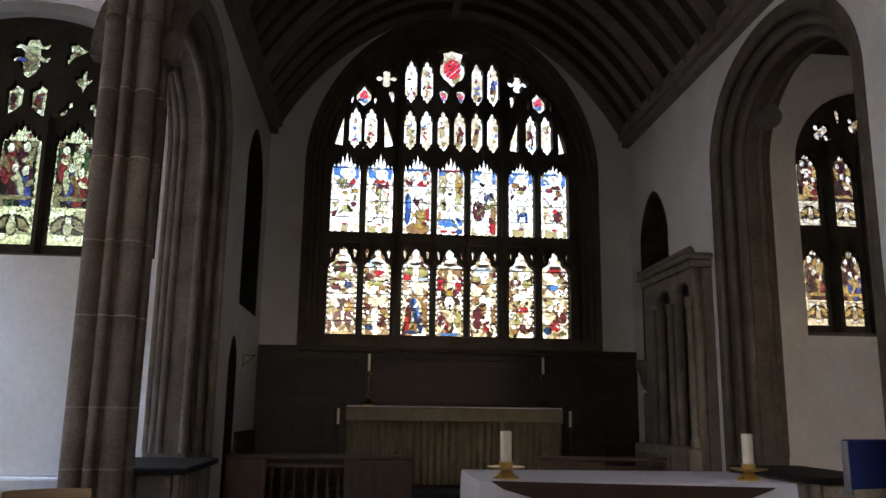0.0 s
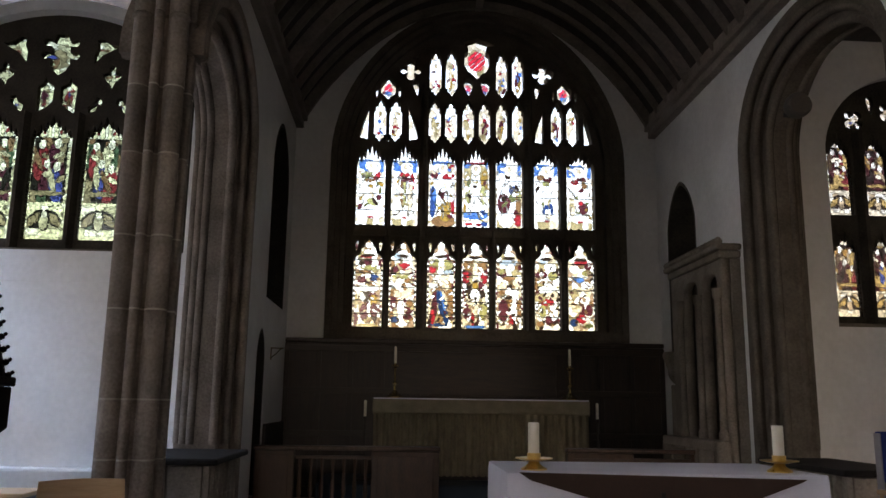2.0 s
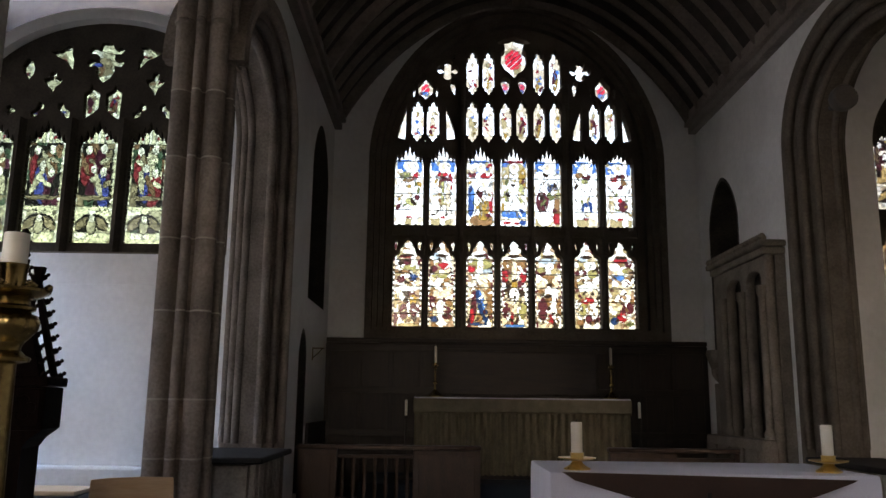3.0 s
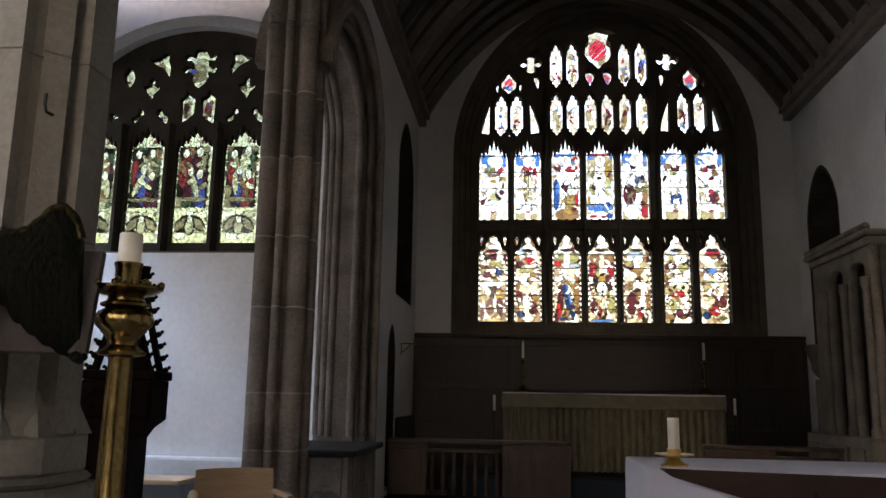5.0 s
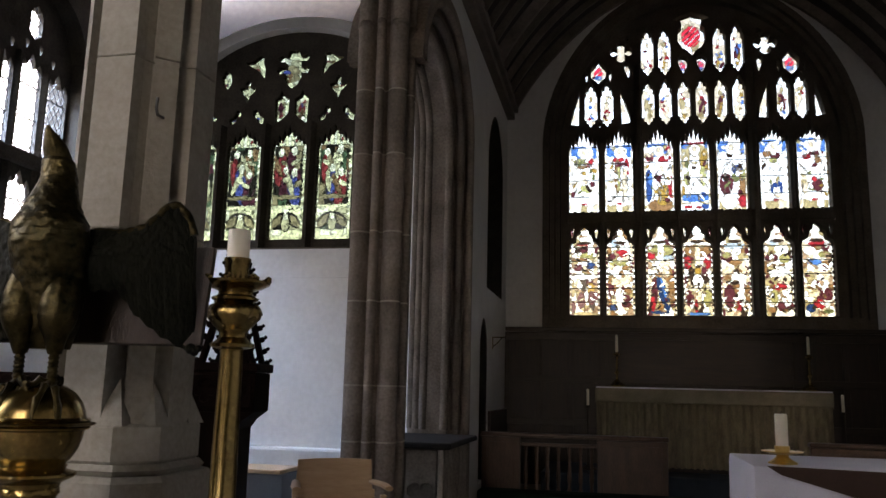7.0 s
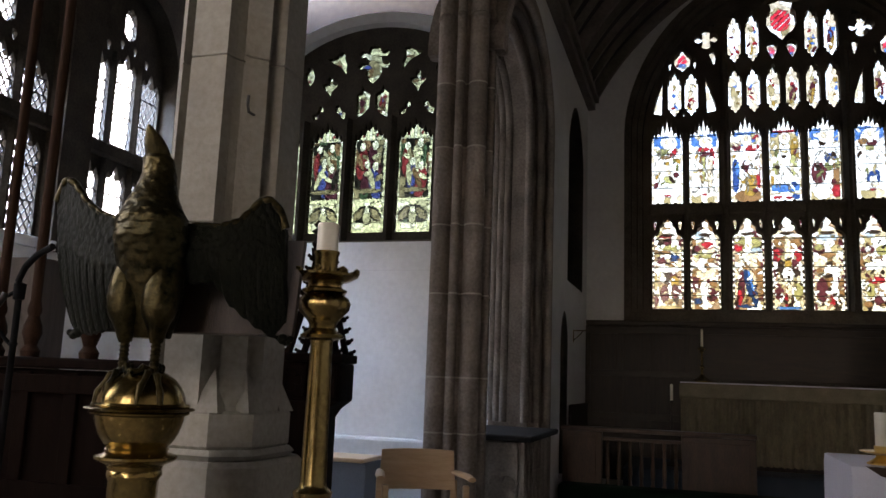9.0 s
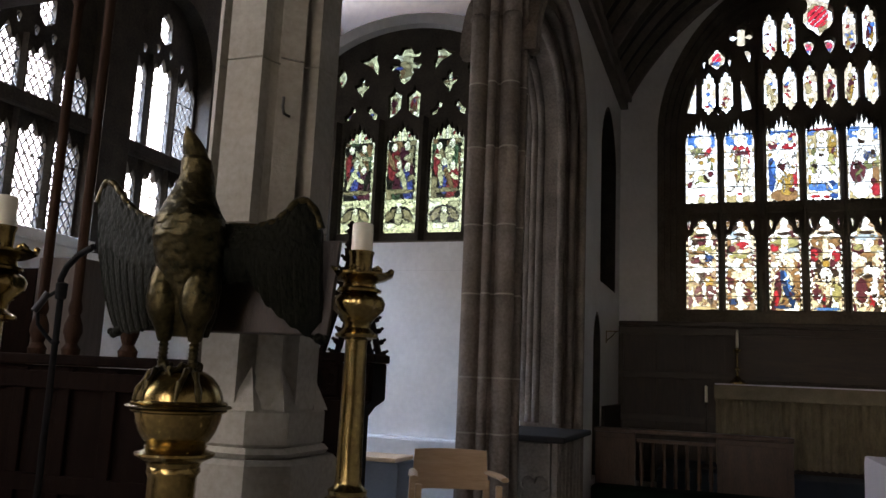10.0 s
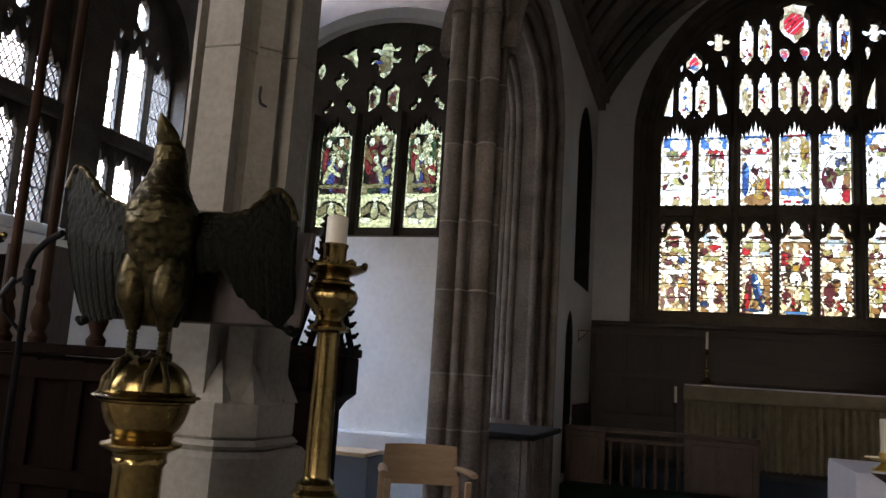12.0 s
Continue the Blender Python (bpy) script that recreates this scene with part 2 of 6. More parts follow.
def tube(bm, pts, r, seg=8, taper=None):
    """A round bar along a line of points."""
    pts = [Vector(p) for p in pts]
    rings = []
    for i, p in enumerate(pts):
        d = (pts[min(i + 1, len(pts) - 1)] - pts[max(i - 1, 0)]).normalized()
        u = d.orthogonal().normalized() if i == 0 else (rings_u - d * rings_u.dot(d)).normalized()
        rings_u = u
        w = d.cross(u)
        rr = r * (taper[i] if taper else 1)
        rings.append([bm.verts.new(p + (u * math.cos(2 * math.pi * k / seg) + w * math.sin(2 * math.pi * k / seg)) * rr) for k in range(seg)])
    for a, b in zip(rings, rings[1:]):
        for k in range(seg):
            bm.faces.new((a[k], a[(k + 1) % seg], b[(k + 1) % seg], b[k]))
    bm.faces.new(rings[0][::-1]), bm.faces.new(rings[-1])
    return bm


def plate(name, outline, holes, plane, d0, d1, material, parent=None, bevel=0.0, label=""):
    """A slab with holes: outlines in (across, up), lying in a plane of constant y or x between depths d0 and d1."""
    cu = bpy.data.curves.new(name, "CURVE")
    cu.dimensions, cu.fill_mode = "2D", "BOTH"
    cu.extrude = max((d1 - d0) / 2 - bevel, 0.0005)
    cu.bevel_depth, cu.bevel_resolution, cu.offset = bevel, 0, -bevel
    for pts in [outline, *holes]:
        sp = cu.splines.new("POLY")
        sp.points.add(len(pts) - 1)
        for q, (u, v) in zip(sp.points, pts):
            q.co = (u, v, 0, 1)
        sp.use_cyclic_u = True
    ob = bpy.data.objects.new(name, cu)
    scene.collection.objects.link(ob)
    bpy.context.view_layer.update()
    me = bpy.data.meshes.new_from_object(ob.evaluated_get(bpy.context.evaluated_depsgraph_get()))
    bpy.data.objects.remove(ob)
    mid = (d0 + d1) / 2
    me.transform(Matrix(((1, 0, 0, 0), (0, 0, -1, mid), (0, 1, 0, 0), (0, 0, 0, 1))) if plane == "y" else Matrix(((0, 0, 1, mid), (1, 0, 0, 0), (0, 1, 0, 0), (0, 0, 0, 1))))
    me.materials.clear()
    me.materials.append(material)
    me.name = name
    out = new(name, me)
    out.parent = parent
    return tagged(out, label) if label else out


def arch(c, half, base, spring, rise, p=2.0, q=0.5, n=16):
    """An opening with upright sides and an arched head, as an outline from its lower left corner."""
    pts = [(c - half, base)]
    us = [-math.cos(math.pi * k / (2 * n)) for k in range(n)] + [0.0] + [math.cos(math.pi * (n - 1 - k) / (2 * n)) for k in range(n)]
    pts += [(c + half * u, spring + rise * max(1 - abs(u) ** p, 0) ** q) for u in us]
    pts.append((c + half, base))
    return pts


def cusped(c, half, base, spring, rise, foils=5, deep=0.16):
    """A narrow light with a foiled head."""
    pts = [(c - half, base)]
    n = foils * 6
    for k in range(n + 1):
        a = math.pi * (1 - k / n)
        s = 1 - deep * (abs(math.cos(foils * a / 2 + (0 if foils % 2 else math.pi / 2)))) ** 3
        if k in (0, n):
            s = 1.0
        pts.append((c + half * s * math.cos(a), spring + rise * s * math.sin(a) ** 0.9 if k not in (0, n) else spring))
    pts.append((c + half, base))
    return pts


def pinnacled(c, half, base, shoulder, apex, spires=7, notch=0.45):
    """A light whose head is a row of little pinnacles that rise towards the middle."""
    pts = [(c - half, base), (c - half, shoulder)]
    rise = apex - shoulder
    for k in range(spires):
        u = -1 + (2 * k + 1) / spires
        tip = shoulder + rise * (0.30 + 0.70 * (1 - abs(u)) ** 0.9)
        w = 0.62 / spires
        pts += [(c + half * (u - w), tip - 0.30 * rise), (c + half * (u - 0.35 * w), tip - 0.10 * rise), (c + half * u, tip), (c + half * (u + 0.35 * w), tip - 0.10 * rise), (c + half * (u + w), tip - 0.30 * rise)]
        if k < spires - 1:
            v = -1 + 2 * (k + 1) / spires
            pts.append((c + half * v, shoulder + rise * notch * (0.12 + 0.88 * (1 - abs(v)) ** 0.9)))
    return pts + [(c + half, shoulder), (c + half, base)]


def lancet(c, half, z0, z1):
    """A small tracery light, foiled at its head and drawn to a lobed point at its foot."""
    h = z1 - z0
    side = ((0.0, 0.0), (0.22, 0.03), (0.30, 0.07), (0.62, 0.075), (0.72, 0.11), (0.62, 0.145), (1.0, 0.16), (1.0, 0.74), (0.72, 0.78), (0.80, 0.84), (0.66, 0.885), (0.36, 0.88), (0.30, 0.95), (0.0, 1.0))
    return [(c + half * x, z0 + h * y) for x, y in side] + [(c - half * x, z0 + h * y) for x, y in side[-2:0:-1]]


def foil(c, z, r, lobes=4, turn=0.0):
    out = []
    for k in range(lobes * 8):
        a = 2 * math.pi * k / (lobes * 8)
        out.append((c + r * (0.42 + 0.58 * abs(math.cos(lobes * a / 2)) ** 0.4) * math.cos(a + turn), z + r * (0.42 + 0.58 * abs(math.cos(lobes * a / 2)) ** 0.4) * math.sin(a + turn)))
    return out


def drop(c, z0, z1, half, lean=0.0):
    """A tear-shaped opening; lean shifts its foot sideways."""
    out = []
    for k in range(16):
        a = 2 * math.pi * k / 16
        s = (1 + math.sin(a)) / 2
        out.append((c + half * math.cos(a) * (0.25 + 0.75 * s) + lean * (1 - s), z0 + (z1 - z0) * s))
    return out


# ---- stained glass ----
PALETTES = {
    "bright": [(1.0, 0.97, 0.86), (0.58, 0.45, 0.28), (0.30, 0.022, 0.025), (0.05, 0.14, 0.32), (0.30, 0.17, 0.035), (0.12, 0.12, 0.045), (0.08, 0.02, 0.022), (0.80, 0.73, 0.58), (0.03, 0.018, 0.012), (0.32, 0.24, 0.11)],
    "dusky": [(0.40, 0.40, 0.20), (0.24, 0.23, 0.115), (0.11, 0.016, 0.014), (0.025, 0.035, 0.10), (0.10, 0.06, 0.025), (0.028, 0.05, 0.022), (0.035, 0.010, 0.012), (0.46, 0.46, 0.28), (0.008, 0.008, 0.005), (0.13, 0.11, 0.05)],
    "brown": [(0.50, 0.40, 0.28), (0.32, 0.22, 0.13), (0.13, 0.02, 0.02), (0.05, 0.06, 0.16), (0.20, 0.10, 0.03), (0.06, 0.035, 0.02), (0.05, 0.015, 0.015), (0.60, 0.52, 0.42), (0.02, 0.012, 0.01), (0.28, 0.17, 0.06)],
}


def inside(pt, poly):
    x, y = pt
    hit = False
    for (x0, y0), (x1, y1) in zip(poly, poly[1:] + poly[:1]):
        if (y0 > y) != (y1 > y) and x < (x1 - x0) * (y - y0) / (y1 - y0) + x0:
            hit = not hit
    return hit


def motif(key, oval, col):
    """The plain rounded shapes that fill the seven upper lights."""
    white, cream, red, blue, amber, green, plum, pale, dark, straw = col
    brown, olive, navy = (0.20, 0.10, 0.04), (0.30, 0.27, 0.10), (0.02, 0.05, 0.14)
    if key == 0:
        oval(0.0, 0.735, 0.42, 0.06, white), oval(-0.15, 0.63, 0.52, 0.035, olive), oval(0.42, 0.61, 0.2, 0.05, red, 0.4), oval(-0.1, 0.56, 0.35, 0.025, brown), oval(0.15, 0.30, 0.36, 0.045, olive, -0.5), oval(-0.2, 0.25, 0.2, 0.03, green), oval(0.05, 0.12, 0.22, 0.012, red)
    elif key == 1:
        oval(0.15, 0.73, 0.42, 0.055, white), oval(-0.1, 0.635, 0.46, 0.03, red), oval(0.52, 0.54, 0.18, 0.11, red), oval(-0.1, 0.44, 0.24, 0.20, brown), oval(-0.02, 0.42, 0.10, 0.17, olive), oval(0.4, 0.38, 0.2, 0.18, cream), oval(0.0, 0.58, 0.3, 0.03, plum), oval(0.0, 0.12, 0.2, 0.012, red)
    elif key == 2:
        oval(-0.35, 0.73, 0.35, 0.05, white), oval(0.55, 0.75, 0.25, 0.03, red), oval(-0.55, 0.64, 0.25, 0.04, red), oval(0.4, 0.63, 0.4, 0.04, red, 0.6), oval(0.1, 0.52, 0.6, 0.07, white), oval(-0.65, 0.32, 0.24, 0.19, navy), oval(-0.55, 0.40, 0.14, 0.08, blue), oval(0.0, 0.42, 0.25, 0.08, plum), oval(0.75, 0.30, 0.2, 0.13, red), oval(0.25, 0.25, 0.36, 0.13, amber), oval(0.45, 0.38, 0.35, 0.06, white), oval(0.1, 0.09, 0.85, 0.07, brown), oval(0.2, 0.14, 0.35, 0.05, amber)
    elif key == 3:
        oval(0.0, 0.66, 0.95, 0.13, straw), oval(0.0, 0.805, 0.7, 0.025, red), oval(0.6, 0.58, 0.25, 0.15, amber), oval(-0.6, 0.60, 0.22, 0.12, straw), oval(0.0, 0.50, 0.34, 0.25, white), oval(0.5, 0.42, 0.2, 0.12, olive), oval(-0.5, 0.40, 0.2, 0.09, olive), oval(0.0, 0.17, 0.97, 0.05, blue), oval(0.4, 0.20, 0.3, 0.035, navy), oval(-0.75, 0.25, 0.1, 0.06, amber), oval(0.0, 0.26, 0.5, 0.05, white), oval(0.0, 0.06, 0.95, 0.05, white), oval(-0.45, 0.065, 0.3, 0.018, red), oval(0.2, 0.06, 0.2, 0.014, red), oval(0.6, 0.07, 0.25, 0.03, navy)
    elif key == 4:
        oval(0.1, 0.73, 0.5, 0.045, white), oval(-0.5, 0.66, 0.3, 0.03, white), oval(0.2, 0.60, 0.45, 0.05, white), oval(-0.35, 0.32, 0.44, 0.12, plum), oval(0.35, 0.48, 0.36, 0.05, navy), oval(0.6, 0.30, 0.3, 0.17, brown), oval(0.35, 0.36, 0.14, 0.12, white), oval(0.75, 0.42, 0.18, 0.06, olive), oval(0.65, 0.12, 0.28, 0.07, red), oval(-0.2, 0.12, 0.5, 0.09, white)
    elif key == 5:
        oval(0.0, 0.735, 0.4, 0.055, white), oval(-0.4, 0.645, 0.28, 0.035, brown), oval(0.15, 0.62, 0.34, 0.04, plum), oval(0.0, 0.57, 0.25, 0.03, olive), oval(0.0, 0.46, 0.5, 0.08, white), oval(0.1, 0.30, 0.40, 0.035, navy), oval(-0.22, 0.32, 0.16, 0.03, navy), oval(-0.15, 0.25, 0.09, 0.05, navy), oval(0.42, 0.24, 0.09, 0.05, navy), oval(0.05, 0.12, 0.2, 0.012, red)
    else:
        oval(-0.05, 0.735, 0.4, 0.055, white), oval(0.2, 0.64, 0.5, 0.03, plum), oval(-0.3, 0.60, 0.25, 0.03, red), oval(0.35, 0.57, 0.2, 0.05, brown), oval(-0.1, 0.48, 0.4, 0.07, white), oval(0.25, 0.28, 0.36, 0.065, plum), oval(0.1, 0.35, 0.16, 0.03, red), oval(-0.5, 0.30, 0.2, 0.12, cream), oval(0.05, 0.12, 0.22, 0.012, red)


def lower_motif(key, oval, col):
    """The plain rounded shapes that fill the seven lower lights of the east window."""
    white, cream, red, blue, amber, green, plum, pale, dark, straw = col
    brown, olive, navy, grey = (0.20, 0.10, 0.04), (0.26, 0.22, 0.08), (0.015, 0.035, 0.09), (0.32, 0.36, 0.36)
    if key == 0:
        oval(-0.1, 0.80, 0.5, 0.03, red, 1.2), oval(0.2, 0.67, 0.8, 0.035, olive), oval(-0.3, 0.62, 0.6, 0.025, brown), oval(0.35, 0.56, 0.45, 0.045, navy), oval(-0.4, 0.54, 0.35, 0.05, plum), oval(0.0, 0.57, 0.22, 0.04, white), oval(0.0, 0.44, 0.9, 0.04, white), oval(-0.72, 0.30, 0.14, 0.11, straw), oval(0.4, 0.31, 0.34, 0.07, amber), oval(0.45, 0.20, 0.28, 0.09, plum), oval(-0.2, 0.17, 0.3, 0.11, plum), oval(-0.3, 0.34, 0.2, 0.05, white), oval(0.1, 0.24, 0.14, 0.09, white), oval(0.0, 0.03, 0.95, 0.02, straw)
    elif key == 1:
        oval(-0.4, 0.80, 0.3, 0.05, grey), oval(0.3, 0.76, 0.4, 0.05, white), oval(0.1, 0.69, 0.5, 0.05, red), oval(-0.5, 0.66, 0.25, 0.04, plum), oval(-0.1, 0.58, 0.8, 0.035, olive), oval(0.4, 0.53, 0.35, 0.03, brown), oval(-0.2, 0.52, 0.3, 0.04, white), oval(0.0, 0.38, 0.6, 0.06, cream), oval(-0.6, 0.26, 0.25, 0.07, plum), oval(0.5, 0.28, 0.3, 0.05, brown), oval(-0.1, 0.23, 0.3, 0.10, white), oval(0.4, 0.13, 0.4, 0.04, plum), oval(-0.5, 0.10, 0.35, 0.04, navy), oval(0.0, 0.05, 0.5, 0.025, white)
    elif key == 2:
        oval(0.0, 0.72, 0.95, 0.08, olive), oval(-0.6, 0.66, 0.3, 0.05, red), oval(0.5, 0.64, 0.5, 0.025, grey), oval(0.0, 0.72, 0.22, 0.13, white), oval(0.0, 0.80, 0.45, 0.025, white), oval(-0.45, 0.46, 0.3, 0.06, white), oval(0.3, 0.47, 0.3, 0.05, cream), oval(-0.4, 0.28, 0.22, 0.18, plum), oval(-0.55, 0.14, 0.2, 0.10, red), oval(0.65, 0.30, 0.25, 0.19, brown), oval(0.12, 0.25, 0.34, 0.22, navy, -0.25), oval(0.15, 0.30, 0.12, 0.15, blue, -0.25), oval(-0.7, 0.35, 0.12, 0.12, cream), oval(-0.1, 0.05, 0.7, 0.02, navy)
    elif key == 3:
        oval(0.0, 0.72, 0.95, 0.10, brown), oval(-0.4, 0.79, 0.45, 0.022, white, 1.6), oval(0.4, 0.79, 0.45, 0.022, white, -1.6), oval(-0.66, 0.58, 0.34, 0.08, red), oval(0.66, 0.58, 0.34, 0.08, red), oval(0.0, 0.66, 0.22, 0.14, cream), oval(0.0, 0.78, 0.14, 0.03, straw), oval(0.0, 0.50, 0.25, 0.06, amber), oval(0.0, 0.38, 0.4, 0.09, white), oval(-0.5, 0.34, 0.22, 0.05, cream), oval(-0.55, 0.20, 0.3, 0.10, plum), oval(0.55, 0.22, 0.32, 0.13, olive), oval(0.6, 0.33, 0.14, 0.05, cream), oval(0.0, 0.20, 0.2, 0.14, cream), oval(-0.15, 0.12, 0.14, 0.08, red), oval(0.0, 0.035, 0.9, 0.02, blue)
    elif key == 4:
        oval(0.0, 0.76, 0.8, 0.04, grey), oval(0.1, 0.70, 0.3, 0.05, white), oval(-0.5, 0.66, 0.3, 0.04, olive), oval(0.5, 0.64, 0.4, 0.05, straw), oval(0.0, 0.58, 0.5, 0.03, brown), oval(-0.4, 0.50, 0.3, 0.05, cream), oval(0.45, 0.50, 0.3, 0.05, cream), oval(0.0, 0.43, 0.3, 0.05, white), oval(-0.2, 0.37, 0.5, 0.03, dark), oval(-0.4, 0.22, 0.4, 0.15, plum), oval(0.35, 0.24, 0.2, 0.16, white), oval(0.7, 0.24, 0.2, 0.13, brown), oval(0.15, 0.12, 0.2, 0.08, red), oval(-0.2, 0.04, 0.6, 0.03, cream)
    elif key == 5:
        oval(-0.3, 0.78, 0.3, 0.03, grey), oval(0.2, 0.72, 0.45, 0.05, white), oval(-0.4, 0.63, 0.5, 0.05, plum), oval(0.4, 0.62, 0.4, 0.06, olive), oval(0.0, 0.55, 0.6, 0.02, brown), oval(-0.2, 0.46, 0.5, 0.05, white), oval(0.5, 0.40, 0.3, 0.06, cream), oval(0.0, 0.32, 0.6, 0.04, red), oval(-0.3, 0.22, 0.3, 0.09, olive), oval(0.45, 0.20, 0.35, 0.10, white), oval(0.1, 0.12, 0.3, 0.06, plum), oval(-0.5, 0.08, 0.3, 0.04, brown)
    else:
        oval(0.0, 0.78, 0.5, 0.04, red, 0.8), oval(-0.4, 0.70, 0.4, 0.05, white), oval(0.4, 0.66, 0.4, 0.04, olive), oval(-0.2, 0.58, 0.5, 0.04, blue), oval(0.3, 0.52, 0.4, 0.05, white), oval(-0.5, 0.44, 0.3, 0.05, straw), oval(0.1, 0.36, 0.6, 0.05, white), oval(-0.3, 0.26, 0.4, 0.06, cream), oval(0.5, 0.24, 0.3, 0.08, plum), oval(0.0, 0.14, 0.4, 0.06, red), oval(-0.5, 0.10, 0.3, 0.05, navy), oval(0.5, 0.07, 0.35, 0.03, green)


def scene_colours(rng, pal, layout, c, half, z0, z1, key):
    """Colour patches for one light: ground patches as seeds, and rounded plain shapes laid over them."""
    col = PALETTES[pal]
    white, cream, red, blue, amber, green, plum, pale, dark, straw = col
    brown = (0.20, 0.10, 0.04)
    seeds, shapes = [], []
    deep = z1 - z0

    def put(u, v, tint, size=1.0):
        seeds.append((c + half * u, z0 + deep * v, tint, size))

    def oval(u, v, ru, rv, tint, lean=0.0):
        grow = 0.85 if layout == "crowd" else 1.0
        shapes.append((c + half * u, z0 + deep * v, half * ru * grow, deep * rv * grow, tint, lean))

    def upright(u, v, size, robe, cloak):
        oval(u, v - 0.02 * size, 0.34 * size, 0.15 * size, robe, rng.uniform(-0.3, 0.3))
        oval(u + rng.choice([-0.2, 0.2]) * size, v + 0.02 * size, 0.16 * size, 0.11 * size, cloak, rng.uniform(-0.6, 0.6))
        oval(u + rng.uniform(-0.25, 0.25) * size, v + 0.04 * size, 0.20 * size, 0.03 * size, rng.choice([white, cream, straw]), rng.uniform(-1, 1))
        oval(u, v + 0.14 * size, 0.17 * size, 0.042 * size, pale)

    if layout == "standing":
        for k in range(5):
            put(-0.8 + 0.4 * k, 0.74 + rng.uniform(-0.04, 0.04), rng.choice([blue, blue, blue, pale]), 0.9)
            for v in (0.58, 0.44, 0.30, 0.16):
                put(-0.8 + 0.4 * k + rng.uniform(-0.1, 0.1), v + rng.uniform(-0.04, 0.04), rng.choice([white, white, white, pale]))
            put(-0.8 + 0.4 * k, 0.06, rng.choice([pale, cream, straw]))
        motif(key, oval, col)
        for k in range(22):
            oval(rng.uniform(-0.75, 0.75), rng.uniform(0.14, 0.64), rng.uniform(0.02, 0.05), rng.uniform(0.02, 0.05), rng.choice([(0.26, 0.21, 0.15), (0.16, 0.12, 0.08), (0.36, 0.31, 0.24)]), rng.uniform(-0.8, 0.8))
        for k in range(14):
            oval(rng.uniform(-0.75, 0.75), rng.uniform(0.14, 0.66), rng.uniform(0.06, 0.2), rng.uniform(0.012, 0.045), rng.choice([white, cream, straw, pale, white, amber, green, plum, dark, white]), rng.uniform(-0.8, 0.8))
        for k in range(8):
            oval(rng.uniform(-0.8, 0.8), rng.uniform(0.64, 0.79), rng.uniform(0.06, 0.16), rng.uniform(0.012, 0.03), rng.choice([pale, blue, straw, cream]), rng.uniform(-0.8, 0.8))
        oval(0.02, 0.72, 0.34, 0.065, pale), oval(0.02, 0.735, 0.13, 0.035, cream)
    elif layout == "crowd":
        tan = (0.30, 0.19, 0.11)
        for j in range(11):
            for k in range(5):
                put(-0.8 + 0.4 * k + rng.uniform(-0.16, 0.16), 0.05 + 0.085 * j + rng.uniform(-0.025, 0.025), rng.choice([white, dark, pale, cream, straw, plum, brown, pale, white, cream, tan]), rng.uniform(0.6, 1.2))
        lower_motif(key, oval, col)
        for k in range(60):
            oval(rng.uniform(-0.85, 0.85), rng.uniform(0.05, 0.79), rng.uniform(0.05, 0.16), rng.uniform(0.008, 0.03), rng.choice([white, cream, tan, pale, dark, plum, tan, straw, white, brown, dark]), rng.uniform(-1.4, 1.4))
        oval(0, 0.81, 0.5, 0.02, dark), oval(0, 0.85, 0.4, 0.025, white, 0.3), oval(0, 0.92, 0.24, 0.035, white)
    elif layout == "panel":
        for j in range(6):
            for k in range(4):
                put(-0.7 + 0.47 * k, 0.33 + 0.1 * j + rng.uniform(-0.03, 0.03), rng.choice([dark, dark, green, dark, amber, dark, plum, straw]), rng.uniform(0.8, 1.2))
        for u, v in ((-0.40, 0.62), (0.30, 0.63), (-0.1, 0.48), (0.36, 0.44)):
            upright(u, v, rng.uniform(0.75, 1.0), rng.choice([plum, amber, blue, red, straw, plum, cream]), rng.choice([cream, dark, straw, amber, green]))
        oval(0.0, 0.365, 0.8, 0.02, straw)
        for k in range(5):
            put(-0.8 + 0.4 * k, 0.22, rng.choice([white, cream, pale])), put(-0.8 + 0.4 * k, 0.05, rng.choice([white, pale]))
            put(-0.8 + 0.4 * k, 0.13, rng.choice([dark, green, cream]), 0.8)
        oval(-0.4, 0.17, 0.34, 0.07, dark, 0.6), oval(0.4, 0.17, 0.34, 0.07, dark, -0.6), oval(-0.42, 0.165, 0.24, 0.05, straw, 0.6), oval(0.42, 0.165, 0.24, 0.05, straw, -0.6), oval(0, 0.15, 0.28, 0.075, dark), oval(0, 0.14, 0.22, 0.06, cream), oval(0, 0.20, 0.13, 0.03, pale), oval(-0.6, 0.15, 0.14, 0.05, straw, 0.6), oval(0.6, 0.15, 0.14, 0.05, straw, -0.6)
    else:
        for j in range(5):
            for k in range(2):
                put(-0.4 + 0.8 * k + rng.uniform(-0.2, 0.2), 0.1 + 0.2 * j, rng.choice([pale, white, white, cream, cream, white]), rng.uniform(0.6, 1.2))
        if layout == "figure":
            oval(rng.uniform(-0.1, 0.1), 0.40, 0.42, 0.22, rng.choice([red, straw, cream, straw, plum, white, cream]), rng.uniform(-0.2, 0.2))
            oval(rng.uniform(-0.3, 0.3), 0.30, 0.22, 0.14, rng.choice([white, amber, cream, straw]), 0.2)
            for k in range(7):
                oval(rng.uniform(-0.5, 0.5), rng.uniform(0.2, 0.72), rng.uniform(0.14, 0.3), rng.uniform(0.02, 0.06), rng.choice([red, straw, plum, blue, white, cream, amber]), rng.uniform(-0.8, 0.8))
            oval(0, 0.68, 0.22, 0.06, rng.choice([pale, straw, cream]))
    return seeds, shapes


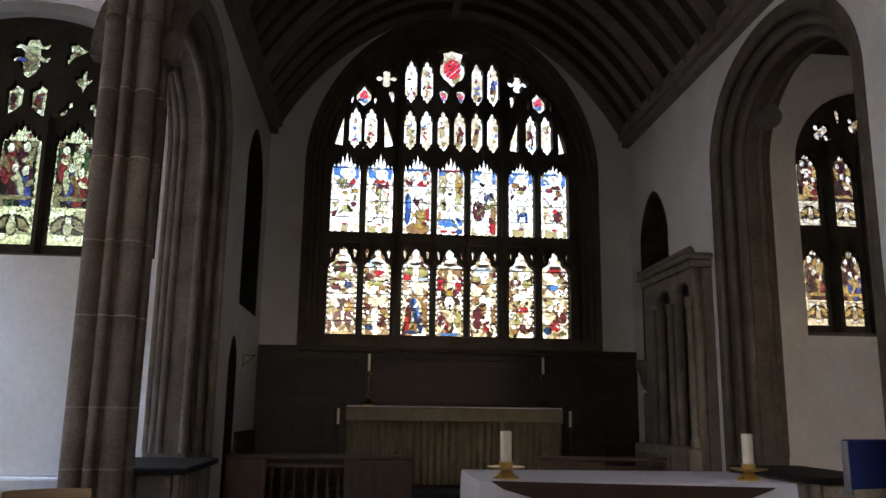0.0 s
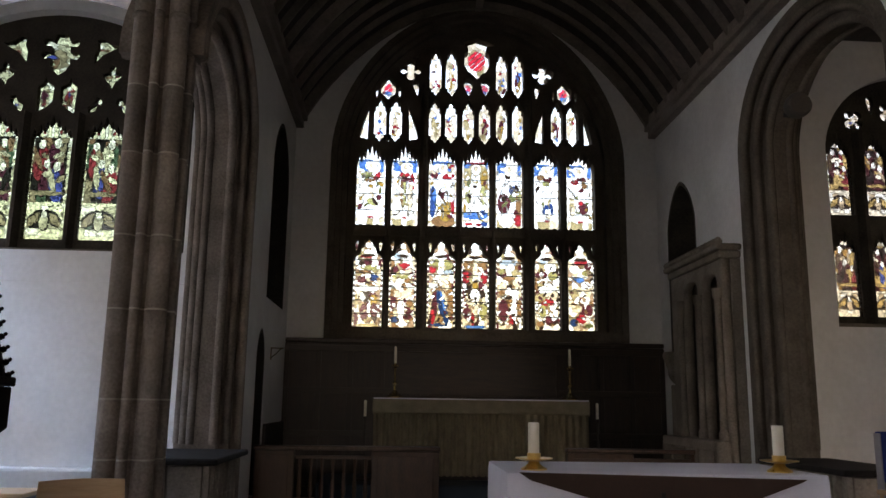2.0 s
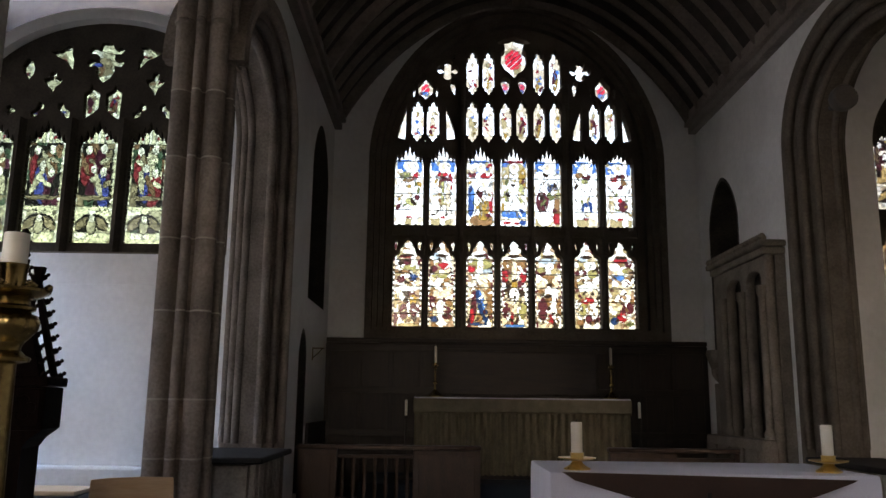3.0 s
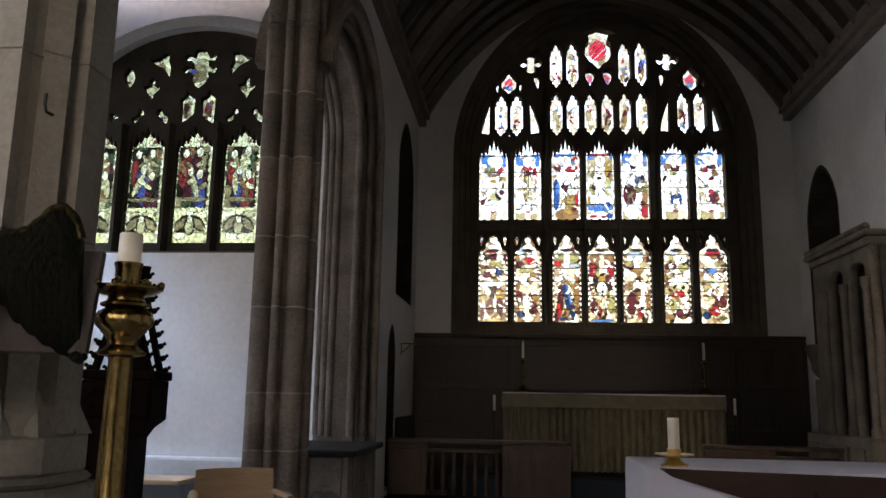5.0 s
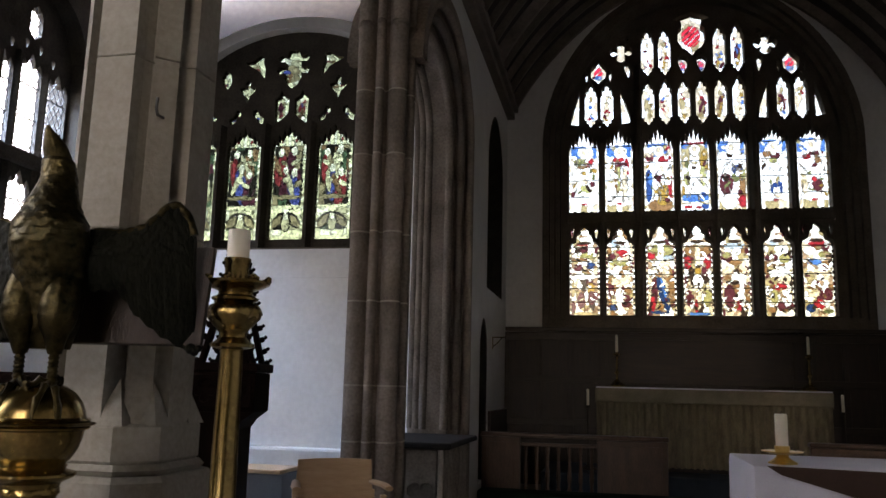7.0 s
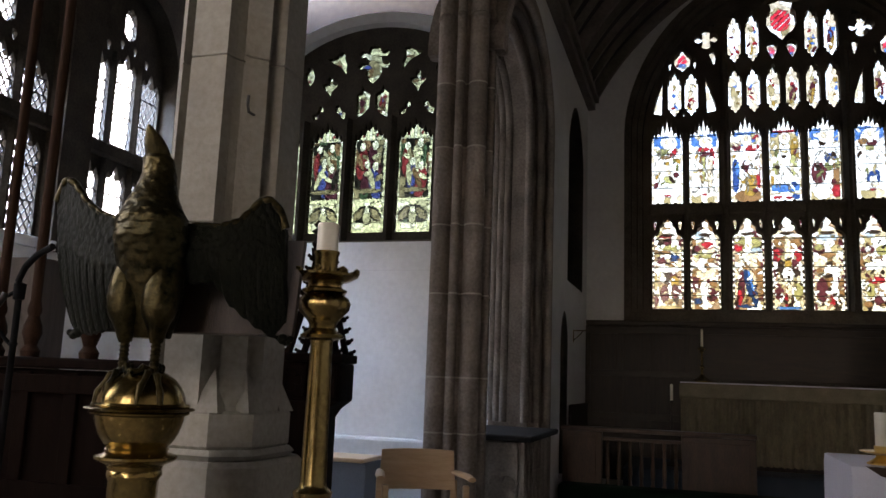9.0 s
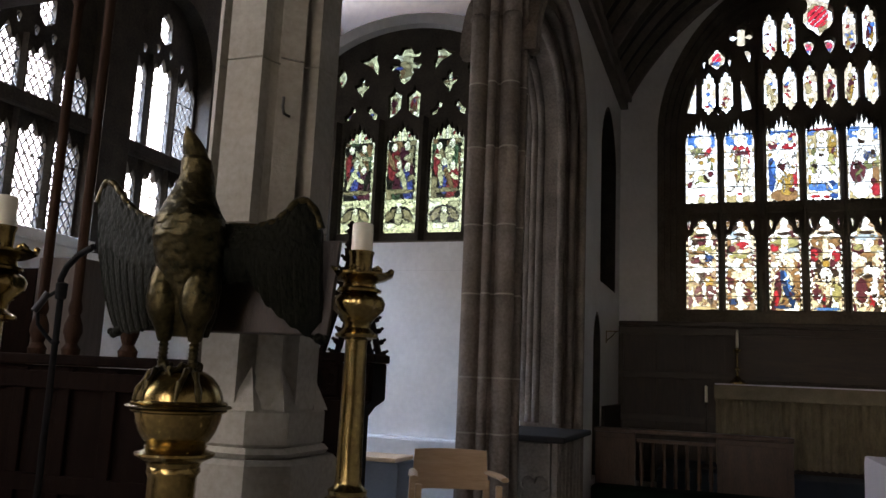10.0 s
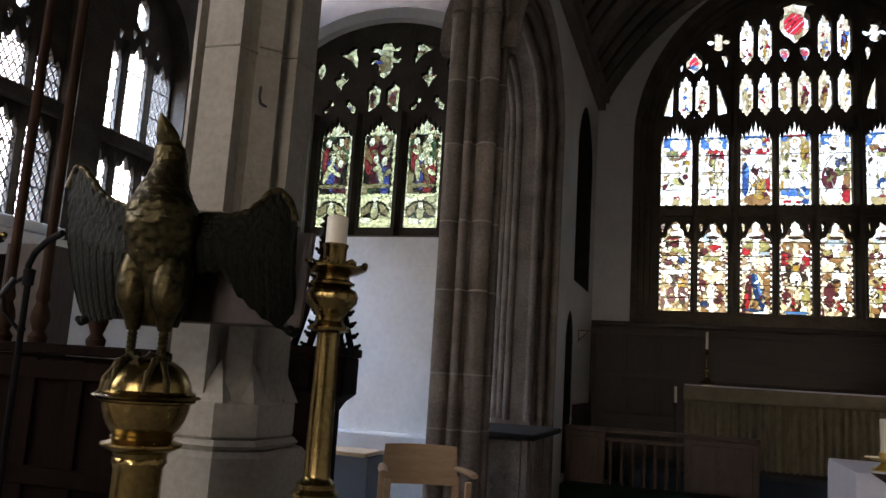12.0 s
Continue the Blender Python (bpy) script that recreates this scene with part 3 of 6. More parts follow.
def glaze(parent, outline, y, pal, layout, rng, cell=0.05, plane="y", border=True, accent=None, key=0):
    """Fills one opening with coloured pieces; a lead came runs wherever two colours meet."""
    xs, zs = [p[0] for p in outline], [p[1] for p in outline]
    x0, x1, z0, z1 = min(xs) - 0.01, max(xs) + 0.01, min(zs) - 0.01, max(zs) + 0.01
    c, half = (x0 + x1) / 2, (x1 - x0) / 2
    nx, nz = max(round((x1 - x0) / cell), 3), max(round((z1 - z0) / cell), 3)
    tints = PALETTES[pal]
    seeds, shapes = scene_colours(rng, pal, layout, c, half, z0, z1, key)
    grid, colour = {}, {}
    for i in range(nx + 1):
        for j in range(nz + 1):
            jx = 0 if i < 3 or i > nx - 3 else rng.uniform(-0.35, 0.35) * (x1 - x0) / nx
            jz = 0 if j in (0, nz) else rng.uniform(-0.35, 0.35) * (z1 - z0) / nz
            grid[i, j] = Vector((x0 + (x1 - x0) * i / nx + jx, z0 + (z1 - z0) * j / nz + jz))
    blocks = [rng.choice([0, 0, 7, 1]) if k % 2 else (rng.choice([8, 8, 8, 6]) if layout == "crowd" else rng.choice([0, 1, 7, 9])) for k in range(200)]
    for i in range(nx):
        for j in range(nz):
            m = (grid[i, j] + grid[i + 1, j + 1]) / 2
            v, u = (m.y - z0) / (z1 - z0), abs(m.x - c) / half
            step = 0.98 - 0.16 * round(u * 3) / 3 - (0.035 if round(u * 9) % 2 else 0)
            if border and u > (0.78 if layout == "panel" else 0.84) and v < 0.86:
                tint = tints[blocks[int((m.y - z0) / 0.036)]]
            elif layout in ("standing", "panel") and v > 0.81:
                tint = tints[0 if round(u * 9) % 3 else 7] if v < step else tints[8]
                if layout == "panel" and 0.84 < v < 0.87 and 0.3 < u < 0.45:
                    tint = tints[2]
            elif layout == "panel" and (0.27 < v < 0.30 or v < 0.04):
                tint = tints[0]
            else:
                tint = min(seeds, key=lambda s: ((s[0] - m.x) ** 2 + ((s[1] - m.y) * 0.75) ** 2) / s[3])[2]
                for sx, sz, rx, rz, other, lean in shapes:
                    dx, dz = m.x - sx - lean * (m.y - sz), m.y - sz
                    if (dx / rx) ** 2 + (dz / rz) ** 2 < 1:
                        tint = other
                if accent and ((m.x - c) / (0.5 * half)) ** 2 + ((v - 0.5) / 0.24) ** 2 < 1 and (i * 7 + j * 5) % 6:
                    tint = accent if v > 0.42 or half > 0.15 else tints[3]
            colour[i, j] = tint
    at = (lambda p, d: (p.x, y + d, p.y)) if plane == "y" else (lambda p, d: (y + d, p.x, p.y))
    gv, gf, gc, lv, lf = [], [], [], [], []
    for (i, j), tint in colour.items():
        b = len(gv)
        gv += [at(p, 0) for p in (grid[i, j], grid[i + 1, j], grid[i + 1, j + 1], grid[i, j + 1])]
        gf.append((b, b + 1, b + 2, b + 3))
        f = rng.uniform(0.88, 1.05)
        gc.append([min(ch * f, 1.0) for ch in tint])
        for other, p, q in (((i + 1, j), grid[i + 1, j], grid[i + 1, j + 1]), ((i, j + 1), grid[i, j + 1], grid[i + 1, j + 1])):
            if other in colour and colour[other] != tint:
                d = q - p
                o = Vector((-d.y, d.x)).normalized() * 0.0022
                b = len(lv)
                lv += [at(e, -0.004) for e in (p - o, q - o, q + o, p + o)]
                lf.append((b, b + 1, b + 2, b + 3))
    me = bpy.data.meshes.new("stained_glass")
    me.from_pydata(gv, [], gf)
    att = me.attributes.new("tint", "FLOAT_COLOR", "FACE")
    for d, tint in zip(att.data, gc):
        d.color = (*tint, 1)
    me.materials.append(GLASS[pal])
    ob = new("pane", me)
    ob.parent = parent
    if lf:
        le = bpy.data.meshes.new("lead_came")
        le.from_pydata(lv, [], lf)
        le.materials.append(LEAD)
        lo = new("lead_came", le)
        lo.parent = ob
    return ob


def saddle_bars(parent, x0, x1, z0, z1, y, step=0.2):
    bm = bmesh.new()
    z = z0 + step
    while z < z1:
        tube(bm, [(x0, y, z), (x1, y, z)], 0.006, 6)
        z += step
    return part("saddle_bar", bm, IRON, parent)


# ---- the shell of the place ----
XC, XN, XS = 1.04, -1.50, 3.58
YE = 10.90
ZP = 5.12


def wall(name, outline, holes, plane, d0, d1, material=None):
    return tagged(plate(name, outline, holes, plane, d0, d1, material or PLASTER), kind="structure")


floor = tagged(part("floor", boxed(-6.6, 10.2, -6.6, 8.4, -0.2, 0.0), FLOOR), "worn grey stone church floor", "floor", kind="structure")
tagged(part("sanctuary_floor", boxed(XN - 0.02, XS + 0.02, 8.4, 11.0, -0.2, 0.15, 0.01), FLOOR), "raised stone sanctuary floor", "floor", kind="structure")
tagged(part("footpace", boxed(-0.9, 2.95, 9.45, 10.86, 0.15, 0.45, 0.015), CARPET), "dark carpeted step below the high altar", "step", kind="structure")

# east wall of the chancel: gable under the wagon roof, with the deep window recess


def roof(u):
    """Height of the wagon roof over its plates; u runs from -1 to 1 across."""
    return 1.95 * max(1 - abs(u) ** 2, 0) ** 0.85


gable = [(XN - 0.6, -0.2), (XS + 0.6, -0.2), (XS + 0.6, ZP)] + [(XC + 2.56 * math.cos(math.pi * k / 24), ZP + roof(math.cos(math.pi * k / 24)) + 0.03) for k in range(25)] + [(XN - 0.6, ZP)]
recess = arch(XC + 0.02, 2.07, 2.16, 4.75, 2.30, 1.9, 0.55)
wall("wall_east", gable, [recess], "y", YE, YE + 0.30)
opening = arch(1.05, 1.74, 2.33, 5.0, 1.78, 1.75, 0.5)
outer = [(XN - 0.6, 1.9), (XS + 0.6, 1.9), (XS + 0.6, ZP)] + [(XC + 2.56 * math.cos(math.pi * k / 24), ZP + roof(math.cos(math.pi * k / 24)) + 0.03) for k in range(25)] + [(XN - 0.6, ZP)]
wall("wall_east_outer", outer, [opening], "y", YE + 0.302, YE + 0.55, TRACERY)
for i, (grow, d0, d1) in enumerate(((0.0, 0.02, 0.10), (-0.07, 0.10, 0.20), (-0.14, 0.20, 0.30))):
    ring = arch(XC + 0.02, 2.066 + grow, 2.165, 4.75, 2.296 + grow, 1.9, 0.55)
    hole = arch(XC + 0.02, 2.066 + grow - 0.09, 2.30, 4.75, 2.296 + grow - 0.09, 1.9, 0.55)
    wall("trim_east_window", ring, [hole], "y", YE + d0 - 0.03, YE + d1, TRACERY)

def band(name, ring, hole, d0, d1, material=None):
    """An arch-shaped band between two outlines of equal count, open at the foot."""
    bm = bmesh.new()
    vs = [[bm.verts.new((d, u, v)) for u, v in line] for line in (ring, hole) for d in (d0, d1)]
    a0, a1, b0, b1 = vs
    for k in range(len(ring) - 1):
        for p, q in ((a0, a1), (a1, b1), (b1, b0), (b0, a0)):
            bm.faces.new((p[k], p[k + 1], q[k + 1], q[k]))
    bm.faces.new((a0[0], a1[0], b1[0], b0[0])), bm.faces.new((a0[-1], b0[-1], b1[-1], a1[-1]))
    bmesh.ops.recalc_face_normals(bm, faces=bm.faces)
    return part(name, bm, material or STONE)


# chancel side walls with their arches
n_arch = [arch(6.95, 1.20, -0.15, 3.85, 0.99, 1.95, 0.5)]
n_win = arch(9.83, 0.66, 2.50, 4.10, 0.66, 1.8, 0.6)
n_door = arch(9.02, 0.27, 0.35, 1.80, 0.34, 1.8, 0.6)
n_east_part = [p for p in n_arch[0][1:-1] if p[0] > 6.45]
n_west_part = [p for p in n_arch[0][1:-1] if p[0] <= 6.45]
wall("wall_north", [(YE + 0.29, -0.19), (YE + 0.29, ZP), (n_east_part[0][0], ZP), *n_east_part, (8.15, -0.19)], [n_win, n_door], "x", XN - 0.6, XN)
wall("wall_north_spandrel", [(5.62, 4.9), *n_west_part, (n_east_part[0][0] - 0.002, n_east_part[0][1]), (n_east_part[0][0] - 0.002, ZP), (-5.48, ZP), (-5.48, -0.19), (-0.9, -0.19), (-0.9, 4.55), (-0.4, 4.9), (5.1, 5.05), (5.5, 5.0)], [], "x", XN - 0.46, XN - 0.14, STONE)
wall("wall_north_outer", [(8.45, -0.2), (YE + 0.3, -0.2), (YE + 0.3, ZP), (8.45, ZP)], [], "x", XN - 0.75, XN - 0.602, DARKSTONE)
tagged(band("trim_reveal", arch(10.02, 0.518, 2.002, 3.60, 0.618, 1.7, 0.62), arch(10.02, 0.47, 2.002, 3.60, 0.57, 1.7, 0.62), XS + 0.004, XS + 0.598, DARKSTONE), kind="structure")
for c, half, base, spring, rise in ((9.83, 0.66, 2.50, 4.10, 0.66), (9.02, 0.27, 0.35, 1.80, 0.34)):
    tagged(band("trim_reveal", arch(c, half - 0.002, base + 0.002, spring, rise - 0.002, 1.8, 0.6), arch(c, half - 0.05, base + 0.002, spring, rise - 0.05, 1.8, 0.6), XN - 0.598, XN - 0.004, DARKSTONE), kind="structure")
s_arch = [arch(6.81, 1.38, -0.15, 3.95, 1.08, 2.1, 0.5)]
s_win = arch(10.02, 0.52, 2.0, 3.60, 0.62, 1.7, 0.62)
# The unseen run west of the arch is left solid to block nave light.
wall("wall_south", [(-5.48, -0.19), (YE + 0.29, -0.19), (YE + 0.29, ZP), (-5.48, ZP)], [*s_arch, s_win], "x", XS, XS + 0.6)
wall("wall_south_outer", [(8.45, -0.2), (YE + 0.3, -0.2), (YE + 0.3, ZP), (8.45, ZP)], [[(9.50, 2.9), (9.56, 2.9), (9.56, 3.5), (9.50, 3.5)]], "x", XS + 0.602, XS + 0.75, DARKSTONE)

def arch_orders(name, c, half, spring, rise, xm, west=0, p=2.1, stone=STONE):
    """Moulded stone orders that run unbroken up the jambs and round the arch, with rolls on their edges."""
    for k, (grow, t) in enumerate(((0.0, 0.306), (-0.11, 0.225), (-0.21, 0.135))):
        ring = arch(c, half + grow - 0.002 * (k == 0), 0.0, spring, rise + grow, p, 0.5)[west:]
        hole = arch(c, half + grow - 0.115, 0.0, spring, rise + grow - 0.115, p, 0.5)[west:]
        tagged(band(name, ring, hole, xm - t, xm + t, stone), kind="structure")
        for side in (-1, 1):
            bm = bmesh.new()
            path = arch(c, half + grow - 0.102, 0.95, spring, rise + grow - 0.102, p, 0.5, 20)[west:]
            tube(bm, [(xm + side * (t - 0.03), u, v) for u, v in path], 0.042, 10)
            tagged(part(name + "_roll", bm, stone, smooth=True), kind="structure")


arch_orders("arch_north", 6.95, 1.20, 3.85, 0.99, XN - 0.30, 1, 1.95)
# South arch gets darker stone than the north one, shade put into colour.
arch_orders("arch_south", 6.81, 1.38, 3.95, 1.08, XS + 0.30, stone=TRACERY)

# nave and aisle shell
YC = 8.30
CHN = -3.66
wall("wall_chapel_north_east", [(-6.6, -0.2), (XN - 0.602, -0.2), (XN - 0.602, 4.5)] + [(CHN + 1.56 * math.cos(math.pi * k / 20), 4.5 + 1.07 * math.sin(math.pi * k / 20)) for k in range(21)] + [(-6.6, 4.5)], [arch(CHN, 1.44, 2.82, 4.42, 1.02, 2.0, 0.5)], "y", YC, YC + 0.35)
s_east = [(XS + 0.602, -0.2), (10.2, -0.2), (10.2, 6.4), (XS + 0.602, 6.4)]
wall("wall_chapel_south_east", s_east, [arch(5.68, 1.07, 2.20, 4.10, 0.95, 2.0, 0.5)], "y", YC, YC + 0.35)
NWIN = [(5.15, 1.04), (7.22, 0.64)]
wall("wall_chapel_north_lower", [(-6.6, -0.2), (8.66, -0.2), (8.66, 2.398), (-6.6, 2.398)], [], "x", -6.5, -6.0)
wall("wall_chapel_north_gable", [(-6.6, 4.4), (XN - 0.602, 4.4), (XN - 0.602, 6.4), (-6.6, 6.4)], [arch(CHN, 1.44, 4.41, 4.42, 1.02, 2.0, 0.5)], "y", YC + 0.352, YC + 0.45, ROOFWOOD)
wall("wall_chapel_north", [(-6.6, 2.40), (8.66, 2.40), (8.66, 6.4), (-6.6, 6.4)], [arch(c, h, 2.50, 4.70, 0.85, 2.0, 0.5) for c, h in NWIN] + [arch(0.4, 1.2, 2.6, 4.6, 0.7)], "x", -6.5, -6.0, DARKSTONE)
wall("wall_aisle_south", [(-6.6, -0.2), (8.66, -0.2), (8.66, 6.4), (-6.6, 6.4)], [arch(-1.5, 1.3, 2.5, 4.6, 0.8)], "x", 9.2, 9.7)
wall("wall_west", [(-6.0, -0.2), (9.2, -0.2), (9.2, 8.0), (-6.0, 8.0)], [arch(-2.0, 1.3, 2.5, 4.6, 0.9)], "y", -6.0, -5.5)
wall("wall_upper_north", [(-5.5, ZP + 0.002), (YE + 0.3, ZP + 0.002), (YE + 0.3, 6.6), (-5.5, 6.6)], [], "x", XN - 0.6, XN - 0.30, ROOFWOOD)
wall("wall_upper_south", [(-5.5, ZP + 0.002), (YE + 0.3, ZP + 0.002), (YE + 0.3, 6.6), (-5.5, 6.6)], [], "x", XS + 0.3, XS + 0.6, ROOFWOOD)
for nm, a, b, z in (("ceiling_chapel_north", -6.4, XN - 0.602, 6.2), ("ceiling_chapel_south", XS + 0.602, 9.198, 5.43)):
    tagged(part(nm, boxed(a, b, -5.48, YC - 0.002, z, z + 0.15), ROOFWOOD), "dark boarded aisle ceiling", "ceiling", kind="structure")

# wagon roof: boarded barrel, curved ribs, purlins, wall plates
bm = bmesh.new()
for r0, r1 in ((2.60, 2.72),):
    prof = [(XC + r0 * math.cos(math.pi * k / 32), ZP + roof(math.cos(math.pi * k / 32))) for k in range(33)]
    prof2 = [(XC + r1 * math.cos(math.pi * k / 32), ZP + roof(math.cos(math.pi * k / 32)) + 0.12) for k in range(33)]
    rows_ = [[bm.verts.new((x, y, z)) for x, z in pr] for pr in (prof, prof2) for y in (-5.6, YE + 0.3)]
    for k in range(32):
        bm.faces.new((rows_[0][k], rows_[0][k + 1], rows_[1][k + 1], rows_[1][k]))
        bm.faces.new((rows_[2][k], rows_[3][k], rows_[3][k + 1], rows_[2][k + 1]))
tagged(part("ceiling", bm, ROOFWOOD, smooth=True), "dark boarded wagon roof", "ceiling", kind="structure")
for k in range(42):
    y = YE - 0.08 - 0.40 * k
    if y < -5.3:
        break
    bm = bmesh.new()
    big = k % 4 == 0
    w, d = (0.045, 0.11) if big else (0.028, 0.07)
    ring = [[], [], [], []]
    for j in range(33):
        a = math.pi * j / 32
        for q, (r, yy) in enumerate(((2.61, y - w), (2.61 - d, y - w * 0.7), (2.61 - d, y + w * 0.7), (2.61, y + w))):
            ring[q].append(bm.verts.new((XC + r * math.cos(a), yy, max(ZP + roof(math.cos(a)) - (2.61 - r), ZP + 0.10))))
    for j in range(32):
        for q in range(3):
            bm.faces.new((ring[q][j], ring[q][j + 1], ring[q + 1][j + 1], ring[q + 1][j]))
    tagged(part("roof_rib", bm, RIBWOOD), "dark oak curved roof rib", "roof rib", kind="structure")
for a in (90,):
    bm = bmesh.new()
    x, z = XC + 2.54 * math.cos(radians(a)), ZP + roof(math.cos(radians(a))) - 0.05
    box(bm, -0.05, 0.05, -5.5, YE, -0.06, 0.06, m=pose(x, 0, z, 0, 90 - a, 0))
    tagged(part("roof_purlin", bm, RIBWOOD), "dark oak roof purlin", "roof purlin", kind="structure")
for sx, x in ((1, XN), (-1, XS)):
    bm = bmesh.new()
    for d0, d1, z0, z1 in ((-0.05, 0.10, 0.0, 0.10), (-0.05, 0.15, 0.10, 0.17), (-0.05, 0.12, 0.17, 0.30)):
        box(bm, *sorted((x + sx * d0, x + sx * d1)), -5.5, YE - 0.002, ZP + z0 - 0.02, ZP + z1 - 0.02, 0.008)
    tagged(part("wall_plate", bm, RIBWOOD), "moulded dark oak wall plate", "wall plate", kind="structure")

# ---- windows ----
rng = random.Random(7)
W1 = empty("window_1", "tall seven-light stained glass east window with stone tracery", "window", kind="structure")
YW = YE + 0.34
lights, kinds = [], []
for o, h in ((0, 0.20), (-0.48, 0.20), (0.48, 0.20), (-1.02, 0.19), (1.02, 0.19), (-1.505, 0.205), (1.505, 0.205)):
    c = 1.05 + o
    lights.append(pinnacled(c, h, 3.80, 4.72, 5.01)), kinds.append("standing")
    lights.append([(c + h * x, z) for x, z in ((-1, 2.37), (-1, 3.30), (-0.94, 3.35), (-0.80, 3.385), (-0.60, 3.40), (-0.52, 3.44), (-0.50, 3.49), (-0.30, 3.52), (-0.26, 3.57), (0, 3.615), (0.26, 3.57), (0.30, 3.52), (0.50, 3.49), (0.52, 3.44), (0.60, 3.40), (0.80, 3.385), (0.94, 3.35), (1, 3.30), (1, 2.37))]), kinds.append("crowd")
    for s in (-1, 1):
        lights.append(drop(c + s * h * 0.80, 3.43, 3.585, 0.036)), kinds.append("pale")
for s in (-1, 1):
    for o in (0.12, 0.37, 0.605, 1.175, 1.40):
        lights.append(lancet(1.05 + s * o, 0.088, 5.03, 5.70)), kinds.append("figure")
    for o in (0.37, 0.605):
        lights.append(lancet(1.05 + s * o, 0.088, 5.75, 6.48)), kinds.append("figure")
    lights.append([(1.05 + s * 1.69, 5.08), (1.05 + s * 1.57, 5.06), (1.05 + s * 1.56, 5.58), (1.05 + s * 1.61, 5.42), (1.05 + s * 1.67, 5.2)]), kinds.append("pale")
    lights.append([(1.05 + s * 0.85, 5.08), (1.05 + s * 0.97, 5.06), (1.05 + s * 0.99, 5.58), (1.05 + s * 0.93, 5.42), (1.05 + s * 0.86, 5.2)]), kinds.append("pale")
    lights.append(foil(1.05 + s * 0.97, 6.14, 0.16)), kinds.append("pale")
    lights.append(drop(1.05 + s * 0.90, 5.74, 5.98, 0.06, s * -0.03)[::s]), kinds.append("pale")
    lights.append([(1.05 + s * 0.86, 6.295), (1.05 + s * 0.86, 6.38), (1.05 + s * 0.96, 6.31)]), kinds.append("pale")
    lights.append(drop(1.05 + s * 0.125, 5.77, 6.03, 0.10)), kinds.append("rose")
    lights.append([(1.05 + s * 1.29 + x, z) for x, z in ((0, 5.67), (0.10, 5.76), (0.11, 5.90), (0.06, 5.96), (0, 6.04), (-0.06, 5.96), (-0.11, 5.90), (-0.10, 5.76))]), kinds.append("cap")
    for o in (1.455, 1.125):
        lights.append(drop(1.05 + s * o, 5.70, 5.87, 0.032)), kinds.append("pale")
    lights.append(drop(1.05 + s * 1.28, 5.02, 5.10, 0.03)), kinds.append("pale")
lights.append([(1.05 + x, z) for x, z in ((0, 6.02), (0.07, 6.10), (0.13, 6.14), (0.19, 6.24), (0.18, 6.42), (0.13, 6.46), (0.14, 6.54), (0.25, 6.56), (0.16, 6.62), (0.08, 6.64), (0, 6.67), (-0.08, 6.64), (-0.16, 6.62), (-0.25, 6.56), (-0.14, 6.54), (-0.13, 6.46), (-0.18, 6.42), (-0.19, 6.24), (-0.13, 6.14), (-0.07, 6.10))]), kinds.append("centre")
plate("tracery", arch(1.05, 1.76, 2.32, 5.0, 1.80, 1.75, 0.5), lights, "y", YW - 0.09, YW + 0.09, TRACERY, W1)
for n_light, (poly, kd) in enumerate(zip(lights, kinds)):
    layout = kd if kd in ("standing", "crowd", "figure") else "pale" if kd == "pale" else "figure"
    accent = {"rose": (0.75, 0.06, 0.10), "cap": (0.7, 0.04, 0.06), "centre": (0.62, 0.03, 0.04)}.get(kd)
    glaze(W1, poly, YW + 0.02, "bright", layout, rng, 0.0125 if kd in ("standing", "crowd") else 0.015, border=kd in ("standing", "crowd"), accent=accent, key=[3, 2, 4, 1, 5, 0, 6][n_light // 4] if n_light < 28 else 0)
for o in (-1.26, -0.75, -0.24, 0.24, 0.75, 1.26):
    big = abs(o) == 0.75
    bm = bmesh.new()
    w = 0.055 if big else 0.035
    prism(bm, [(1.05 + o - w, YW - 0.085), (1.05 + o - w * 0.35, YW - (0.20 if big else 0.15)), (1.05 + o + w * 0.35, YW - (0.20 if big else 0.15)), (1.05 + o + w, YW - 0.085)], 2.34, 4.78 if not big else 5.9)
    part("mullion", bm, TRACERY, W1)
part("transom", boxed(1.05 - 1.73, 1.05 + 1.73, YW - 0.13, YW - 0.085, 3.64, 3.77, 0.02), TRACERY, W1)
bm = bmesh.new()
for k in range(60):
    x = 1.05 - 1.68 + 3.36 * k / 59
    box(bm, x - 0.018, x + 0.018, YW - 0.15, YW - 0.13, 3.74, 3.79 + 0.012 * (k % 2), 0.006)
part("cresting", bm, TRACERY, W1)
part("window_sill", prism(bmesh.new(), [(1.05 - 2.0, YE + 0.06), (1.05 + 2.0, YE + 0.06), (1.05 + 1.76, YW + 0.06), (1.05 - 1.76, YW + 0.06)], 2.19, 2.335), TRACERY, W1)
saddle_bars(W1, -0.7, 2.8, 2.37, 3.5, YW + 0.012, 0.19)
saddle_bars(W1, -0.7, 2.8, 3.80, 4.9, YW + 0.012, 0.24)


